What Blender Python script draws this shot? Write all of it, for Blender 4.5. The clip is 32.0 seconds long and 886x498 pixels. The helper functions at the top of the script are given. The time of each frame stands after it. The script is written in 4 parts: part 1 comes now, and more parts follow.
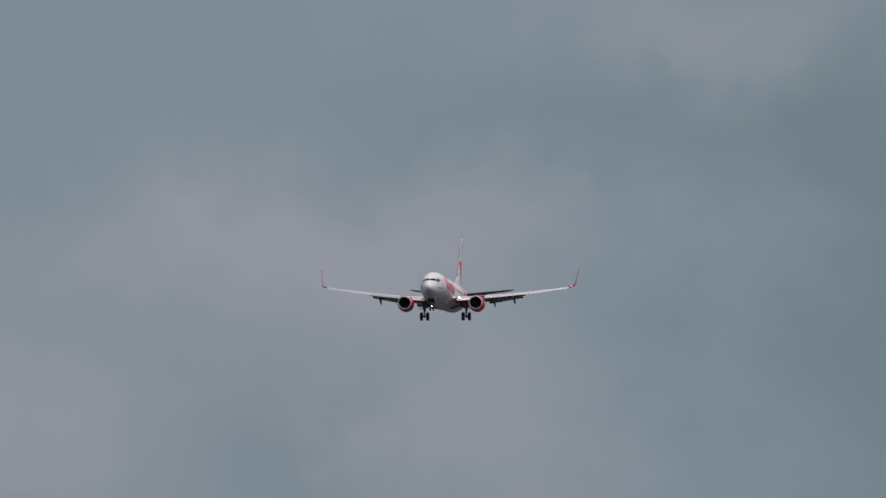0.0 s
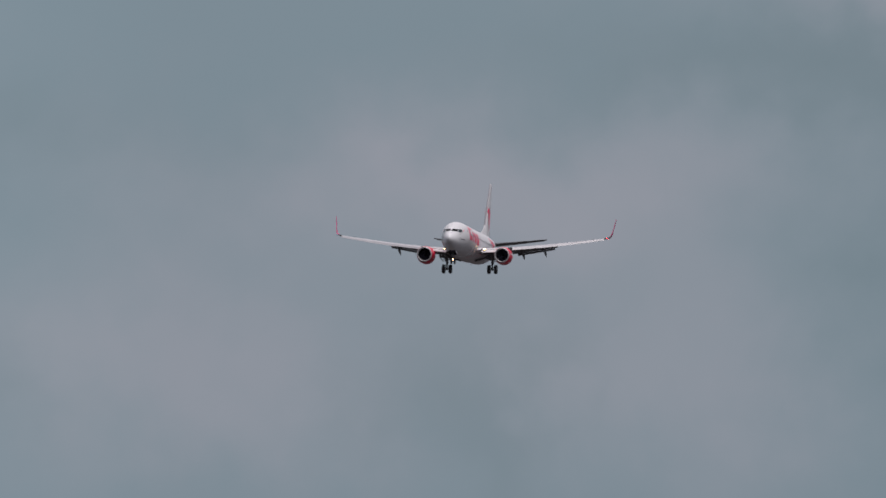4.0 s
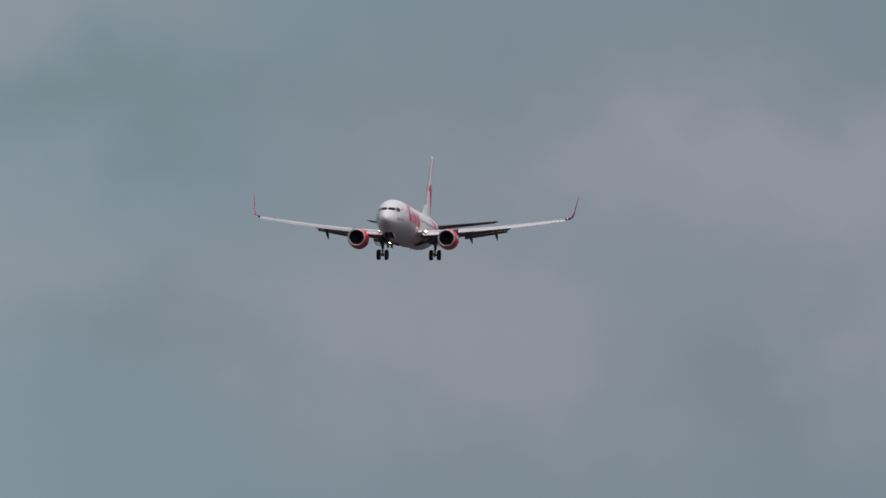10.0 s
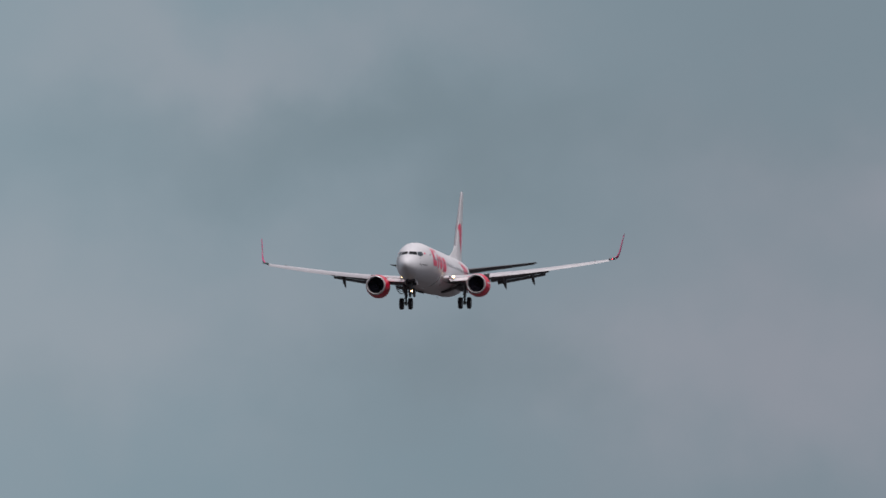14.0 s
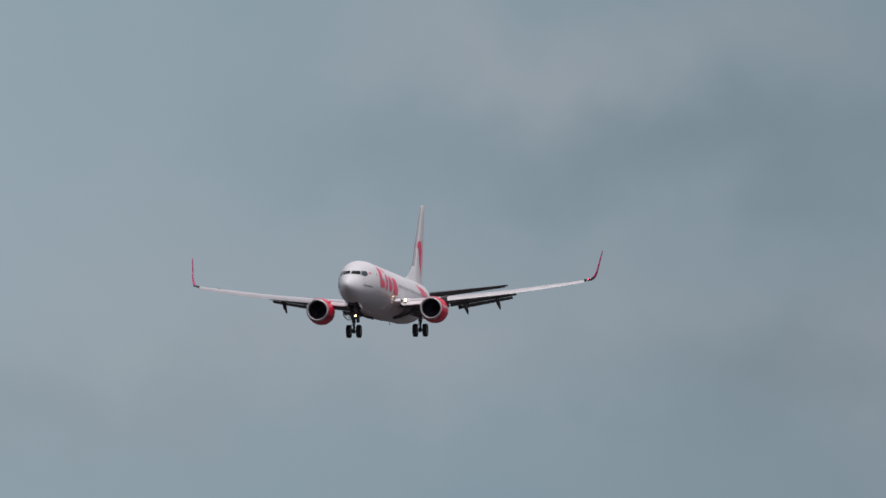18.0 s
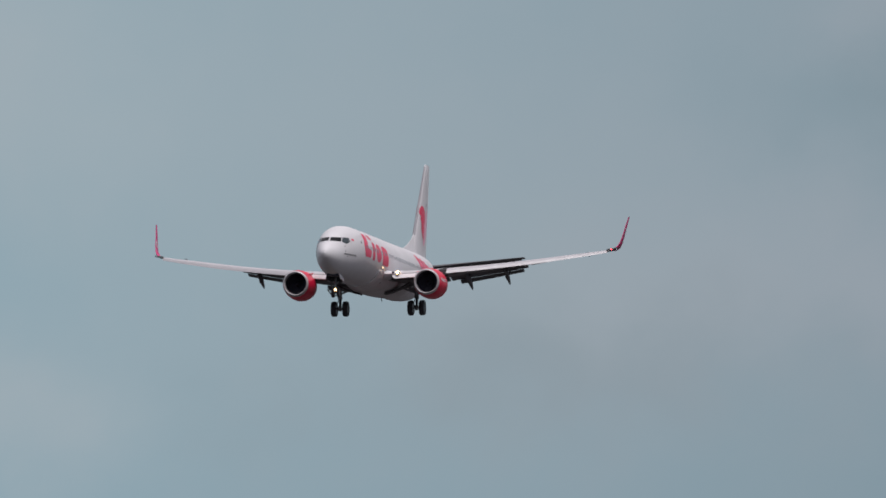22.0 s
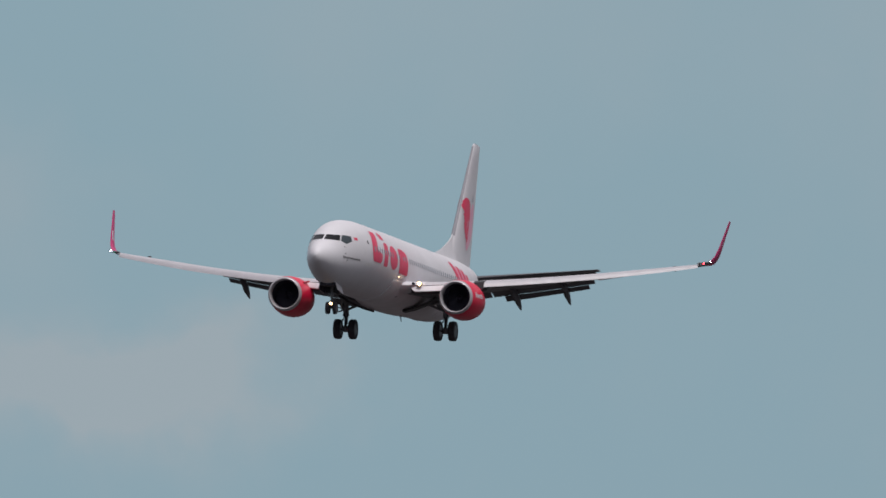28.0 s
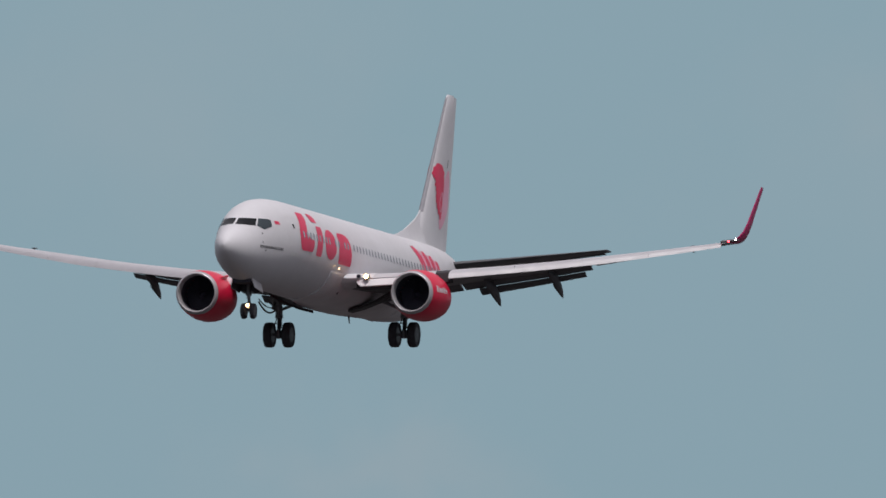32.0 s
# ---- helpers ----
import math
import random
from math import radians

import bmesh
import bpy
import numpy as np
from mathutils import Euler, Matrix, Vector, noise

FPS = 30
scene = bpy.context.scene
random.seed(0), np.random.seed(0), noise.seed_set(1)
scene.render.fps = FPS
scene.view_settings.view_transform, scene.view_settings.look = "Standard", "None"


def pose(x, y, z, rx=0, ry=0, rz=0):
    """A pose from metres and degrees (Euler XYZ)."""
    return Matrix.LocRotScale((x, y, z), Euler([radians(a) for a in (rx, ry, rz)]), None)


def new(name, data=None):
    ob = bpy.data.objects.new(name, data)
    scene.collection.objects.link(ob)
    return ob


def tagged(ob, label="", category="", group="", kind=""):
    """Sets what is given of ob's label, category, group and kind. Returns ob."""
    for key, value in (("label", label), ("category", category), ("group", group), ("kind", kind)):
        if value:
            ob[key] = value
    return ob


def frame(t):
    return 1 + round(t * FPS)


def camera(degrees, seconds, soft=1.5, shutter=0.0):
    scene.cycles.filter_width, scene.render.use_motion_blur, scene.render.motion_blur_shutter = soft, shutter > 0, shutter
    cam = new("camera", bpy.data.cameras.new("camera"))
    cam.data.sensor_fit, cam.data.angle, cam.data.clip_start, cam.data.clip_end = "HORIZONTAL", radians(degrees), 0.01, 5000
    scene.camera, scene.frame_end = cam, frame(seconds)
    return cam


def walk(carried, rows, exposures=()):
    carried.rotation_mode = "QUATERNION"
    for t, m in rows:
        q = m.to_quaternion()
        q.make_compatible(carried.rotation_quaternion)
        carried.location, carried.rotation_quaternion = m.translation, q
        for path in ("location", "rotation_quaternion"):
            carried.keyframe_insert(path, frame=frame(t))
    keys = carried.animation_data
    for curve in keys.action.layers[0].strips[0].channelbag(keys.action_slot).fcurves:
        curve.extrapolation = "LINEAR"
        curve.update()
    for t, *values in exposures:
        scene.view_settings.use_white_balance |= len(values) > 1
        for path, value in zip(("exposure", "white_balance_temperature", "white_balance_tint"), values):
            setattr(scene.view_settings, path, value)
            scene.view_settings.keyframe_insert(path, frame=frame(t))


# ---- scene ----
cam = camera(2.0416, 32.0, soft=1.6)
EYE = (0.0, 0.0, 1.7)
# seconds, pan to the left, tilt up, lean, in degrees
CAMERA_ROWS = (
    (0, -0.0126, 2.9646, 0.06), (0.5, 0.0399, 2.9409, -0.03), (1, 0.0821, 2.9116, -0.16),
    (1.5, 0.1598, 2.8742, -0.16), (2, 0.1798, 2.8799, 0.00), (2.5, 0.2268, 2.9040, 0.24),
    (3, 0.2472, 2.9269, 0.59), (3.5, 0.2981, 2.8887, 0.18), (5.5, 0.5533, 2.7680, -0.19),
    (6, 0.5897, 2.7691, -0.19), (6.5, 0.6449, 2.8023, -0.07), (7, 0.7330, 2.8382, -0.14),
    (7.5, 0.7560, 2.8660, -0.22), (8, 0.8276, 2.8685, -0.46), (8.5, 0.8989, 2.8459, -0.23),
    (9, 0.9462, 2.8134, -0.24), (9.5, 0.9929, 2.8188, -0.20), (10, 1.0733, 2.7668, 0.24),
    (10.5, 1.1436, 2.7832, 0.54), (11, 1.2092, 2.8293, 0.49), (11.5, 1.2954, 2.8883, 0.27),
    (12, 1.3738, 2.8886, -0.04), (12.5, 1.4719, 2.8333, -0.32), (13, 1.6185, 2.8052, -0.88),
    (13.5, 1.7463, 2.7964, -0.39), (14, 1.8002, 2.8492, 0.36), (14.5, 1.8786, 2.8491, 0.69),
    (16.5, 2.2459, 2.8579, -0.13), (17, 2.3451, 2.8730, 0.65), (17.5, 2.4401, 2.8636, 0.27),
    (18, 2.5376, 2.8675, 0.13), (18.5, 2.6651, 2.8106, 0.14), (19, 2.8342, 2.8576, -0.27),
    (19.5, 2.9947, 2.9071, -0.18), (20, 3.1247, 2.8753, -0.42), (20.5, 3.2610, 2.8487, -0.57),
    (21, 3.4038, 2.7967, -0.21), (21.5, 3.5224, 2.7764, -0.10), (22, 3.6465, 2.7535, 0.23),
    (22.5, 3.8093, 2.7324, 0.39), (23, 4.0129, 2.7232, 0.29), (23.5, 4.2187, 2.7625, 0.40),
    (24, 4.4220, 2.7411, 0.47), (24.5, 4.6321, 2.7439, 0.33), (26.5, 5.5336, 2.7517, 0.01),
    (27, 5.7565, 2.7263, -0.52), (27.5, 6.0086, 2.6754, -0.49), (28, 6.3159, 2.6617, -0.28),
    (28.5, 6.5928, 2.6594, -0.08), (29, 6.8931, 2.6653, -0.50), (29.5, 7.1921, 2.6568, -0.88),
    (30, 7.5134, 2.6207, -0.50), (30.5, 7.8418, 2.6148, 0.71), (31, 8.2277, 2.5727, 1.10),
    (31.5, 8.6412, 2.5438, 0.04), (32, 9.1293, 2.5175, 0.16),
)
# seconds, place of the nose, heading, pitch, bank
AIRLINER_ROWS = (
    (0, -1.28, 3389.44, 170.86, 173.00, 1.69, -0.24), (1, -6.74, 3318.86, 167.14, 172.89, 1.59, -0.44),
    (2, -12.22, 3248.15, 163.40, 172.78, 1.48, -0.63), (3, -17.71, 3177.31, 159.67, 172.66, 1.37, -0.83),
    (4, -23.20, 3106.35, 155.92, 172.55, 1.26, -1.03), (5, -28.71, 3035.25, 152.17, 172.65, 1.45, -1.19),
    (6, -34.22, 2964.03, 148.41, 172.75, 1.63, -1.35), (7, -39.75, 2892.68, 144.65, 172.85, 1.81, -1.51),
    (8, -45.29, 2821.20, 140.87, 172.96, 1.99, -1.67), (9, -50.83, 2749.59, 137.10, 173.22, 1.80, -1.39),
    (10, -56.39, 2677.85, 133.31, 173.48, 1.61, -1.11), (11, -61.96, 2605.99, 129.52, 173.74, 1.41, -0.83),
    (12, -67.53, 2533.99, 125.72, 174.01, 1.22, -0.55), (13, -73.12, 2461.87, 121.91, 173.69, 1.20, -0.28),
    (14, -78.72, 2389.62, 118.10, 173.38, 1.18, -0.00), (15, -84.32, 2317.24, 114.28, 173.06, 1.16, 0.27),
    (16, -89.94, 2244.73, 110.46, 172.75, 1.14, 0.54), (17, -95.56, 2172.09, 106.62, 172.68, 1.31, 0.47),
    (18, -101.20, 2099.32, 102.78, 172.61, 1.48, 0.41), (19, -106.85, 2026.43, 98.94, 172.54, 1.65, 0.34),
    (20, -112.50, 1953.40, 95.08, 172.47, 1.82, 0.28), (21, -118.17, 1880.25, 91.22, 172.29, 1.91, 0.24),
    (22, -123.84, 1806.97, 87.36, 172.11, 2.00, 0.19), (23, -129.53, 1733.56, 83.48, 171.93, 2.08, 0.15),
    (24, -135.22, 1660.02, 79.60, 171.75, 2.17, 0.11), (25, -140.93, 1586.36, 75.71, 172.06, 2.17, -0.27),
    (26, -146.65, 1512.56, 71.82, 172.37, 2.18, -0.65), (27, -152.37, 1438.64, 67.92, 172.68, 2.20, -1.03),
    (28, -158.11, 1364.58, 64.01, 172.99, 2.40, -1.41), (29, -163.85, 1290.40, 60.10, 173.23, 2.42, -1.22),
    (30, -169.61, 1216.09, 56.18, 173.47, 2.33, -1.03), (31, -175.37, 1141.65, 52.25, 173.71, 2.36, -0.84),
    (32, -181.15, 1067.08, 48.31, 173.95, 1.97, -0.65),
)


def aim(pan, tilt, roll):
    """Pose of the camera on its tripod: pan to its left, tilt up, lean, in degrees."""
    turn = Matrix.Rotation(radians(pan), 4, "Z") @ Matrix.Rotation(radians(tilt), 4, "X") @ Matrix.Rotation(radians(roll), 4, "Y")
    return Matrix.Translation(EYE) @ turn @ Matrix.Rotation(radians(90), 4, "X")


walk(cam, [(t, aim(p, q, r)) for t, p, q, r in CAMERA_ROWS],
     exposures=((0, 0.02), (3, 0.02), (6, 0.01), (9, 0.0), (12, -0.03), (13, -0.07), (14, 0.02), (17, 0.03), (20, 0.07), (22, 0.05), (24, 0.03), (28, -0.02), (31, -0.02), (32, -0.06)))

# ---- world: hazy broken overcast, clearing towards the left of the approach ----
SUN_ELEVATION, SUN_AZIMUTH = radians(62), radians(150)   # azimuth clockwise from +y
world = bpy.data.worlds.new("overcast_sky")
scene.world = world
world.use_nodes = True
wt = world.node_tree
wt.nodes.clear()


def wnode(kind, **values):
    n = wt.nodes.new(kind)
    for key, value in values.items():
        setattr(n, key, value)
    return n


def wmath(op, a, b=None, c=None, clamp=False):
    n = wnode("ShaderNodeMath", operation=op, use_clamp=clamp)
    for i, v in enumerate((a, b, c)):
        if v is None:
            continue
        if isinstance(v, (int, float)):
            n.inputs[i].default_value = v
        else:
            wt.links.new(v, n.inputs[i])
    return n.outputs[0]


def wmix(f, a, b):
    n = wnode("ShaderNodeMix", data_type="RGBA")
    for sock, v in ((n.inputs[0], f), (n.inputs[6], a), (n.inputs[7], b)):
        if isinstance(v, (int, float)):
            sock.default_value = v
        elif isinstance(v, tuple):
            sock.default_value = (*v, 1)
        else:
            wt.links.new(v, sock)
    return n.outputs[2]


def wnoise(vec, scale, detail=3.0, rough=0.5):
    n = wnode("ShaderNodeTexNoise")
    n.inputs["Scale"].default_value, n.inputs["Detail"].default_value, n.inputs["Roughness"].default_value = scale, detail, rough
    wt.links.new(vec, n.inputs["Vector"])
    return n


coord = wnode("ShaderNodeTexCoord")
split = wnode("ShaderNodeSeparateXYZ")
wt.links.new(coord.outputs["Generated"], split.inputs[0])
dx, dy, dz = split.outputs
azimuth = wmath("MULTIPLY", wmath("ARCTAN2", dx, dy), 44.0)
height = wmath("MULTIPLY", wmath("ARCSINE", dz), 44.0)
sky_map = wnode("ShaderNodeCombineXYZ")
wt.links.new(azimuth, sky_map.inputs[0]), wt.links.new(height, sky_map.inputs[1])
# edges of the clouds are ragged
rag = wnoise(sky_map.outputs[0], 2.6, 3.0)
rag_split = wnode("ShaderNodeSeparateColor")
wt.links.new(rag.outputs["Color"], rag_split.inputs[0])
curl = wnoise(sky_map.outputs[0], 7.0, 4.0, 0.55)
curl_split = wnode("ShaderNodeSeparateColor")
wt.links.new(curl.outputs["Color"], curl_split.inputs[0])
au = wmath("ADD", azimuth, wmath("ADD", wmath("MULTIPLY", wmath("SUBTRACT", rag_split.outputs[0], 0.5), 0.75), wmath("MULTIPLY", wmath("SUBTRACT", curl_split.outputs[0], 0.5), 0.30)))
hv = wmath("ADD", height, wmath("ADD", wmath("MULTIPLY", wmath("SUBTRACT", rag_split.outputs[1], 0.5), 0.34), wmath("MULTIPLY", wmath("SUBTRACT", curl_split.outputs[1], 0.5), 0.16)))


def cloud_sum(banks):
    total = None
    for u, v, a, b, amount in banks:
        p = wmath("POWER", wmath("ABSOLUTE", wmath("DIVIDE", wmath("SUBTRACT", au, u), a)), 2.0)
        q = wmath("POWER", wmath("ABSOLUTE", wmath("DIVIDE", wmath("SUBTRACT", hv, v), b)), 2.0)
        g = wmath("MULTIPLY", wmath("EXPONENT", wmath("MULTIPLY", wmath("ADD", p, q), -1.0)), amount)
        total = g if total is None else wmath("ADD", total, g)
    return total


# banks of cloud: azimuth and height, half width and half height, density
LIGHT_BANKS = ((-0.17, 2.29, 0.55, 0.16, 0.75), (0.48, 2.66, 0.3, 0.10, 0.7), (0.03, 1.96, 0.35, 0.2, 0.7), (-0.82, 1.97, 0.45, 0.18, 0.8),
               (-0.46, 2.3, 0.45, 0.10, 0.25), (-1.73, 2.54, 0.4, 0.12, 0.7), (-1.95, 2.05, 0.5, 0.2, 0.6), (-3.62, 1.83, 0.34, 0.16, 0.8),
               (-2.62, 1.91, 0.5, 0.22, 0.45), (-2.95, 2.35, 0.9, 0.45, 0.6), (-5.44, 1.80, 0.30, 0.12, 1.6), (-5.86, 2.12, 0.3, 0.13, 0.5),
               (-3.70, 2.43, 0.45, 0.2, 0.55), (-4.75, 2.45, 0.5, 0.22, 0.3), (-7.1, 1.56, 0.22, 0.10, 0.5), (-7.5, 2.2, 0.35, 0.2, 0.25))
DARK_BANKS = ((0.38, 2.49, 0.5, 0.10, 0.6), (0.86, 2.22, 0.36, 0.6, 1.0), (-0.39, 1.92, 0.15, 0.12, 0.3), (-0.24, 1.87, 0.12, 0.2, 0.4),
              (-1.41, 2.37, 0.55, 0.11, 0.48), (-1.33, 1.95, 0.25, 0.12, 0.5), (-2.61, 1.89, 0.4, 0.12, 0.4))
wisps = wnoise(sky_map.outputs[0], 1.7, 5.0, 0.55).outputs[0]
light = wmath("ADD", cloud_sum(LIGHT_BANKS), wmath("MULTIPLY", wmath("SUBTRACT", wisps, 0.5), 0.6), clamp=True)
dark = wmath("MULTIPLY", cloud_sum(DARK_BANKS), 1.0, clamp=True)
clearing = wmath("SMOOTH_MIN", wmath("MAXIMUM", wmath("MULTIPLY", wmath("ADD", azimuth, 0.8), -0.32), 0.0), 1.0, 0.2)
clearing = wmath("MULTIPLY", clearing, wmath("MULTIPLY_ADD", azimuth, 0.01, 1.2, clamp=True), clamp=True)
gap_tone = wmix(clearing, (0.192, 0.248, 0.292), (0.254, 0.373, 0.438))
cloud_tone = wmix(wmath("MULTIPLY", clearing, 1.2, clamp=True), (0.277, 0.293, 0.341), (0.330, 0.396, 0.440))
tone = wmix(wmath("MULTIPLY", dark, wmath("SUBTRACT", 1.0, wmath("MULTIPLY", light, 0.5))), wmix(light, gap_tone, cloud_tone), (0.155, 0.205, 0.238))
# an overcast sky is about three times as bright overhead as near the horizon
rise = wmath("ADD", 1.0, wmath("MULTIPLY", wmath("MAXIMUM", wmath("SUBTRACT", dz, 0.07), 0.0), 1.7))
over = wnode("ShaderNodeVectorMath", operation="SCALE")
# higher up the haze thins out into neutral grey cloud
high = wmath("MULTIPLY", wmath("SUBTRACT", dz, 0.08), 5.0, clamp=True)
tone = wmix(high, tone, (0.246, 0.238, 0.264))
wt.links.new(tone, over.inputs[0]), wt.links.new(rise, over.inputs["Scale"])
sky = wnode("ShaderNodeTexSky", sky_type="NISHITA", sun_disc=False, sun_elevation=SUN_ELEVATION, sun_rotation=SUN_AZIMUTH, dust_density=4.0)
thin = wnode("ShaderNodeVectorMath", operation="SCALE")
thin.inputs["Scale"].default_value = 0.006
wt.links.new(sky.outputs[0], thin.inputs[0])
both = wnode("ShaderNodeVectorMath", operation="ADD")
wt.links.new(over.outputs[0], both.inputs[0]), wt.links.new(thin.outputs[0], both.inputs[1])
back = wnode("ShaderNodeBackground")
back.inputs["Strength"].default_value = 0.975
wt.links.new(both.outputs[0], back.inputs[0])
wt.links.new(back.outputs[0], wnode("ShaderNodeOutputWorld").inputs[0])

sun = new("sun", bpy.data.lights.new("sun", "SUN"))
sun.data.energy, sun.data.angle, sun.data.color = 2.25, radians(8), (1.0, 0.955, 0.945)
sun_way = Vector((math.sin(SUN_AZIMUTH) * math.cos(SUN_ELEVATION), math.cos(SUN_AZIMUTH) * math.cos(SUN_ELEVATION), math.sin(SUN_ELEVATION)))
sun.rotation_euler = sun_way.to_track_quat("Z", "Y").to_euler()
scene.view_settings.exposure = 0.0


# ---- materials ----
def material(name, colour, rough=0.4, metal=0.0, coat=0.0, spread=0.06, scale=1.2, bump=0.0, fine=14.0, glow=0.0, dirt=None):
    m = bpy.data.materials.new(name)
    m.use_nodes = True
    t = m.node_tree
    b = t.nodes["Principled BSDF"]
    b.inputs["Roughness"].default_value, b.inputs["Metallic"].default_value, b.inputs["Coat Weight"].default_value = rough, metal, coat
    if glow:
        b.inputs["Base Color"].default_value = (*colour, 1)
        b.inputs["Emission Color"].default_value, b.inputs["Emission Strength"].default_value = (*colour, 1), glow
        return m
    tc = t.nodes.new("ShaderNodeTexCoord")
    broad, grain = t.nodes.new("ShaderNodeTexNoise"), t.nodes.new("ShaderNodeTexNoise")
    for n, s in ((broad, scale), (grain, fine)):
        n.inputs["Scale"].default_value, n.inputs["Detail"].default_value = s, 4
        t.links.new(tc.outputs["Object"], n.inputs["Vector"])
    mean = t.nodes.new("ShaderNodeMath")
    mean.operation = "MULTIPLY_ADD"
    t.links.new(grain.outputs[0], mean.inputs[0])
    mean.inputs[1].default_value = 0.35
    t.links.new(broad.outputs[0], mean.inputs[2])
    ramp = t.nodes.new("ShaderNodeValToRGB")
    ramp.color_ramp.elements[0].position, ramp.color_ramp.elements[1].position = 0.45, 0.9
    low = dirt or tuple(c * (1 - 2 * spread) for c in colour)
    ramp.color_ramp.elements[0].color, ramp.color_ramp.elements[1].color = (*low, 1), (*colour, 1)
    t.links.new(mean.outputs[0], ramp.inputs[0])
    t.links.new(ramp.outputs[0], b.inputs["Base Color"])
    gloss = t.nodes.new("ShaderNodeMapRange")
    gloss.inputs["To Min"].default_value, gloss.inputs["To Max"].default_value = rough * 1.25, rough * 0.8
    t.links.new(broad.outputs[0], gloss.inputs[0])
    t.links.new(gloss.outputs[0], b.inputs["Roughness"])
    if bump:
        bn = t.nodes.new("ShaderNodeBump")
        bn.inputs["Strength"].default_value, bn.inputs["Distance"].default_value = bump, 0.01
        t.links.new(grain.outputs[0], bn.inputs["Height"])
        t.links.new(bn.outputs[0], b.inputs["Normal"])
    return m


WHITE = material("white_paint", (0.655, 0.641, 0.665), 0.50, coat=0.03, spread=0.045, scale=0.5, bump=0.02, fine=5)
RED = material("red_paint", (0.74, 0.032, 0.105), 0.36, coat=0.05, spread=0.05, scale=0.8)
ENGINE_RED = material("engine_red_paint", (0.76, 0.014, 0.062), 0.34, coat=0.06, spread=0.05, scale=0.8)
FADED_RED = material("tail_red_paint", (0.76, 0.034, 0.105), 0.4, coat=0.05, spread=0.05, scale=0.8)
PINK = material("pink_paint", (0.86, 0.42, 0.54), 0.4, coat=0.05, spread=0.05, scale=0.8)
PURPLE = material("winglet_red_paint", (0.56, 0.03, 0.165), 0.42, coat=0.05, spread=0.05)
SLAT = material("slat_bare_grey", (0.455, 0.44, 0.465), 0.42, metal=0.0, spread=0.05, scale=1.5)
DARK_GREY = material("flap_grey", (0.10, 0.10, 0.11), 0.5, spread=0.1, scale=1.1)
BELLY = material("belly_grey_paint", (0.42, 0.40, 0.40), 0.45, spread=0.10, scale=0.8, bump=0.03)
FAIRING = material("fairing_off_white", (0.68, 0.66, 0.68), 0.48, spread=0.09, scale=0.7, bump=0.03)
LEAD_GREY = material("fin_edge_grey", (0.30, 0.29, 0.315), 0.45, spread=0.08, scale=2)
# wing grey darkened to carry the shade of downward faces
UNDER_SHADE = material("wing_underside_shade", (0.17, 0.17, 0.18), 0.5, spread=0.10, scale=0.8, bump=0.03, fine=6)
METAL = material("brushed_lip", (0.50, 0.48, 0.50), 0.42, metal=0.35, spread=0.05, scale=3)
STEEL = material("gear_steel", (0.20, 0.20, 0.21), 0.45, metal=0.4, spread=0.12, scale=4, bump=0.05)
# near-black for blocks that stand in for shade under wing, belly and nose
SHADE_FILL = material("shade_fill_dark", (0.040, 0.037, 0.042), 0.6, spread=0.1)
WING = material("wing_light_grey_paint", (0.50, 0.487, 0.51), 0.5, spread=0.06, scale=0.7, bump=0.03, fine=6)
BLACK = material("dark_cavity", (0.032, 0.030, 0.046), 0.6, spread=0.1)
FAN = material("fan_metal", (0.045, 0.045, 0.066), 0.45, metal=0.5, spread=0.1, scale=3)
TYRE = material("tyre_rubber", (0.037, 0.034, 0.042), 0.75, spread=0.15, scale=5, bump=0.2, fine=40)
RIM = material("wheel_rim", (0.075, 0.075, 0.08), 0.45, metal=0.4, spread=0.08, scale=6)
GLASS = material("cockpit_glass", (0.010, 0.011, 0.013), 0.10, coat=0.0, spread=0.05)
# lighter bluish copy of the cockpit glass, sky reflection put into its colour
SIDE_GLASS = material("cockpit_side_glass_sky", (0.035, 0.05, 0.06), 0.15, spread=0.05)
PANE = material("cabin_pane", (0.43, 0.44, 0.48), 0.2, coat=0.3, spread=0.08, scale=6)
SEAM = material("door_seam", (0.68, 0.67, 0.675), 0.5, spread=0.08, scale=4)
TEXT_GREY = material("small_marking_grey", (0.09, 0.09, 0.10), 0.5, spread=0.08, scale=5)
WARM_LIGHT = material("landing_light_glow", (1.0, 0.60, 0.25), glow=16.0)
TAXI_LIGHT = material("taxi_light_glow", (1.0, 0.61, 0.29), glow=9.0)
DIM_LIGHT = material("wing_light_glow", (1.0, 0.66, 0.38), glow=3.0)
RED_LIGHT = material("red_light_glow", (1.0, 0.05, 0.07), glow=9.0)
STROBE_LIGHT = material("strobe_glow", (0.75, 0.85, 1.0), glow=60.0)
GREEN_LIGHT = material("green_light_lens", (0.05, 0.30, 0.18), 0.15, spread=0.05)
FEATHER = material("bird_feathers", (0.085, 0.07, 0.07), 0.7, spread=0.15, scale=30)
for shiny, level in ((GLASS, 0.12), (SIDE_GLASS, 0.3), (ENGINE_RED, 0.25), (RED, 0.3), (FADED_RED, 0.3)):
    shiny.node_tree.nodes["Principled BSDF"].inputs["Specular IOR Level"].default_value = level
GRASS = material("airfield_grass", (0.034, 0.030, 0.031), 0.9, spread=0.22, scale=0.02, bump=0.3, fine=0.9, dirt=(0.038, 0.033, 0.034))


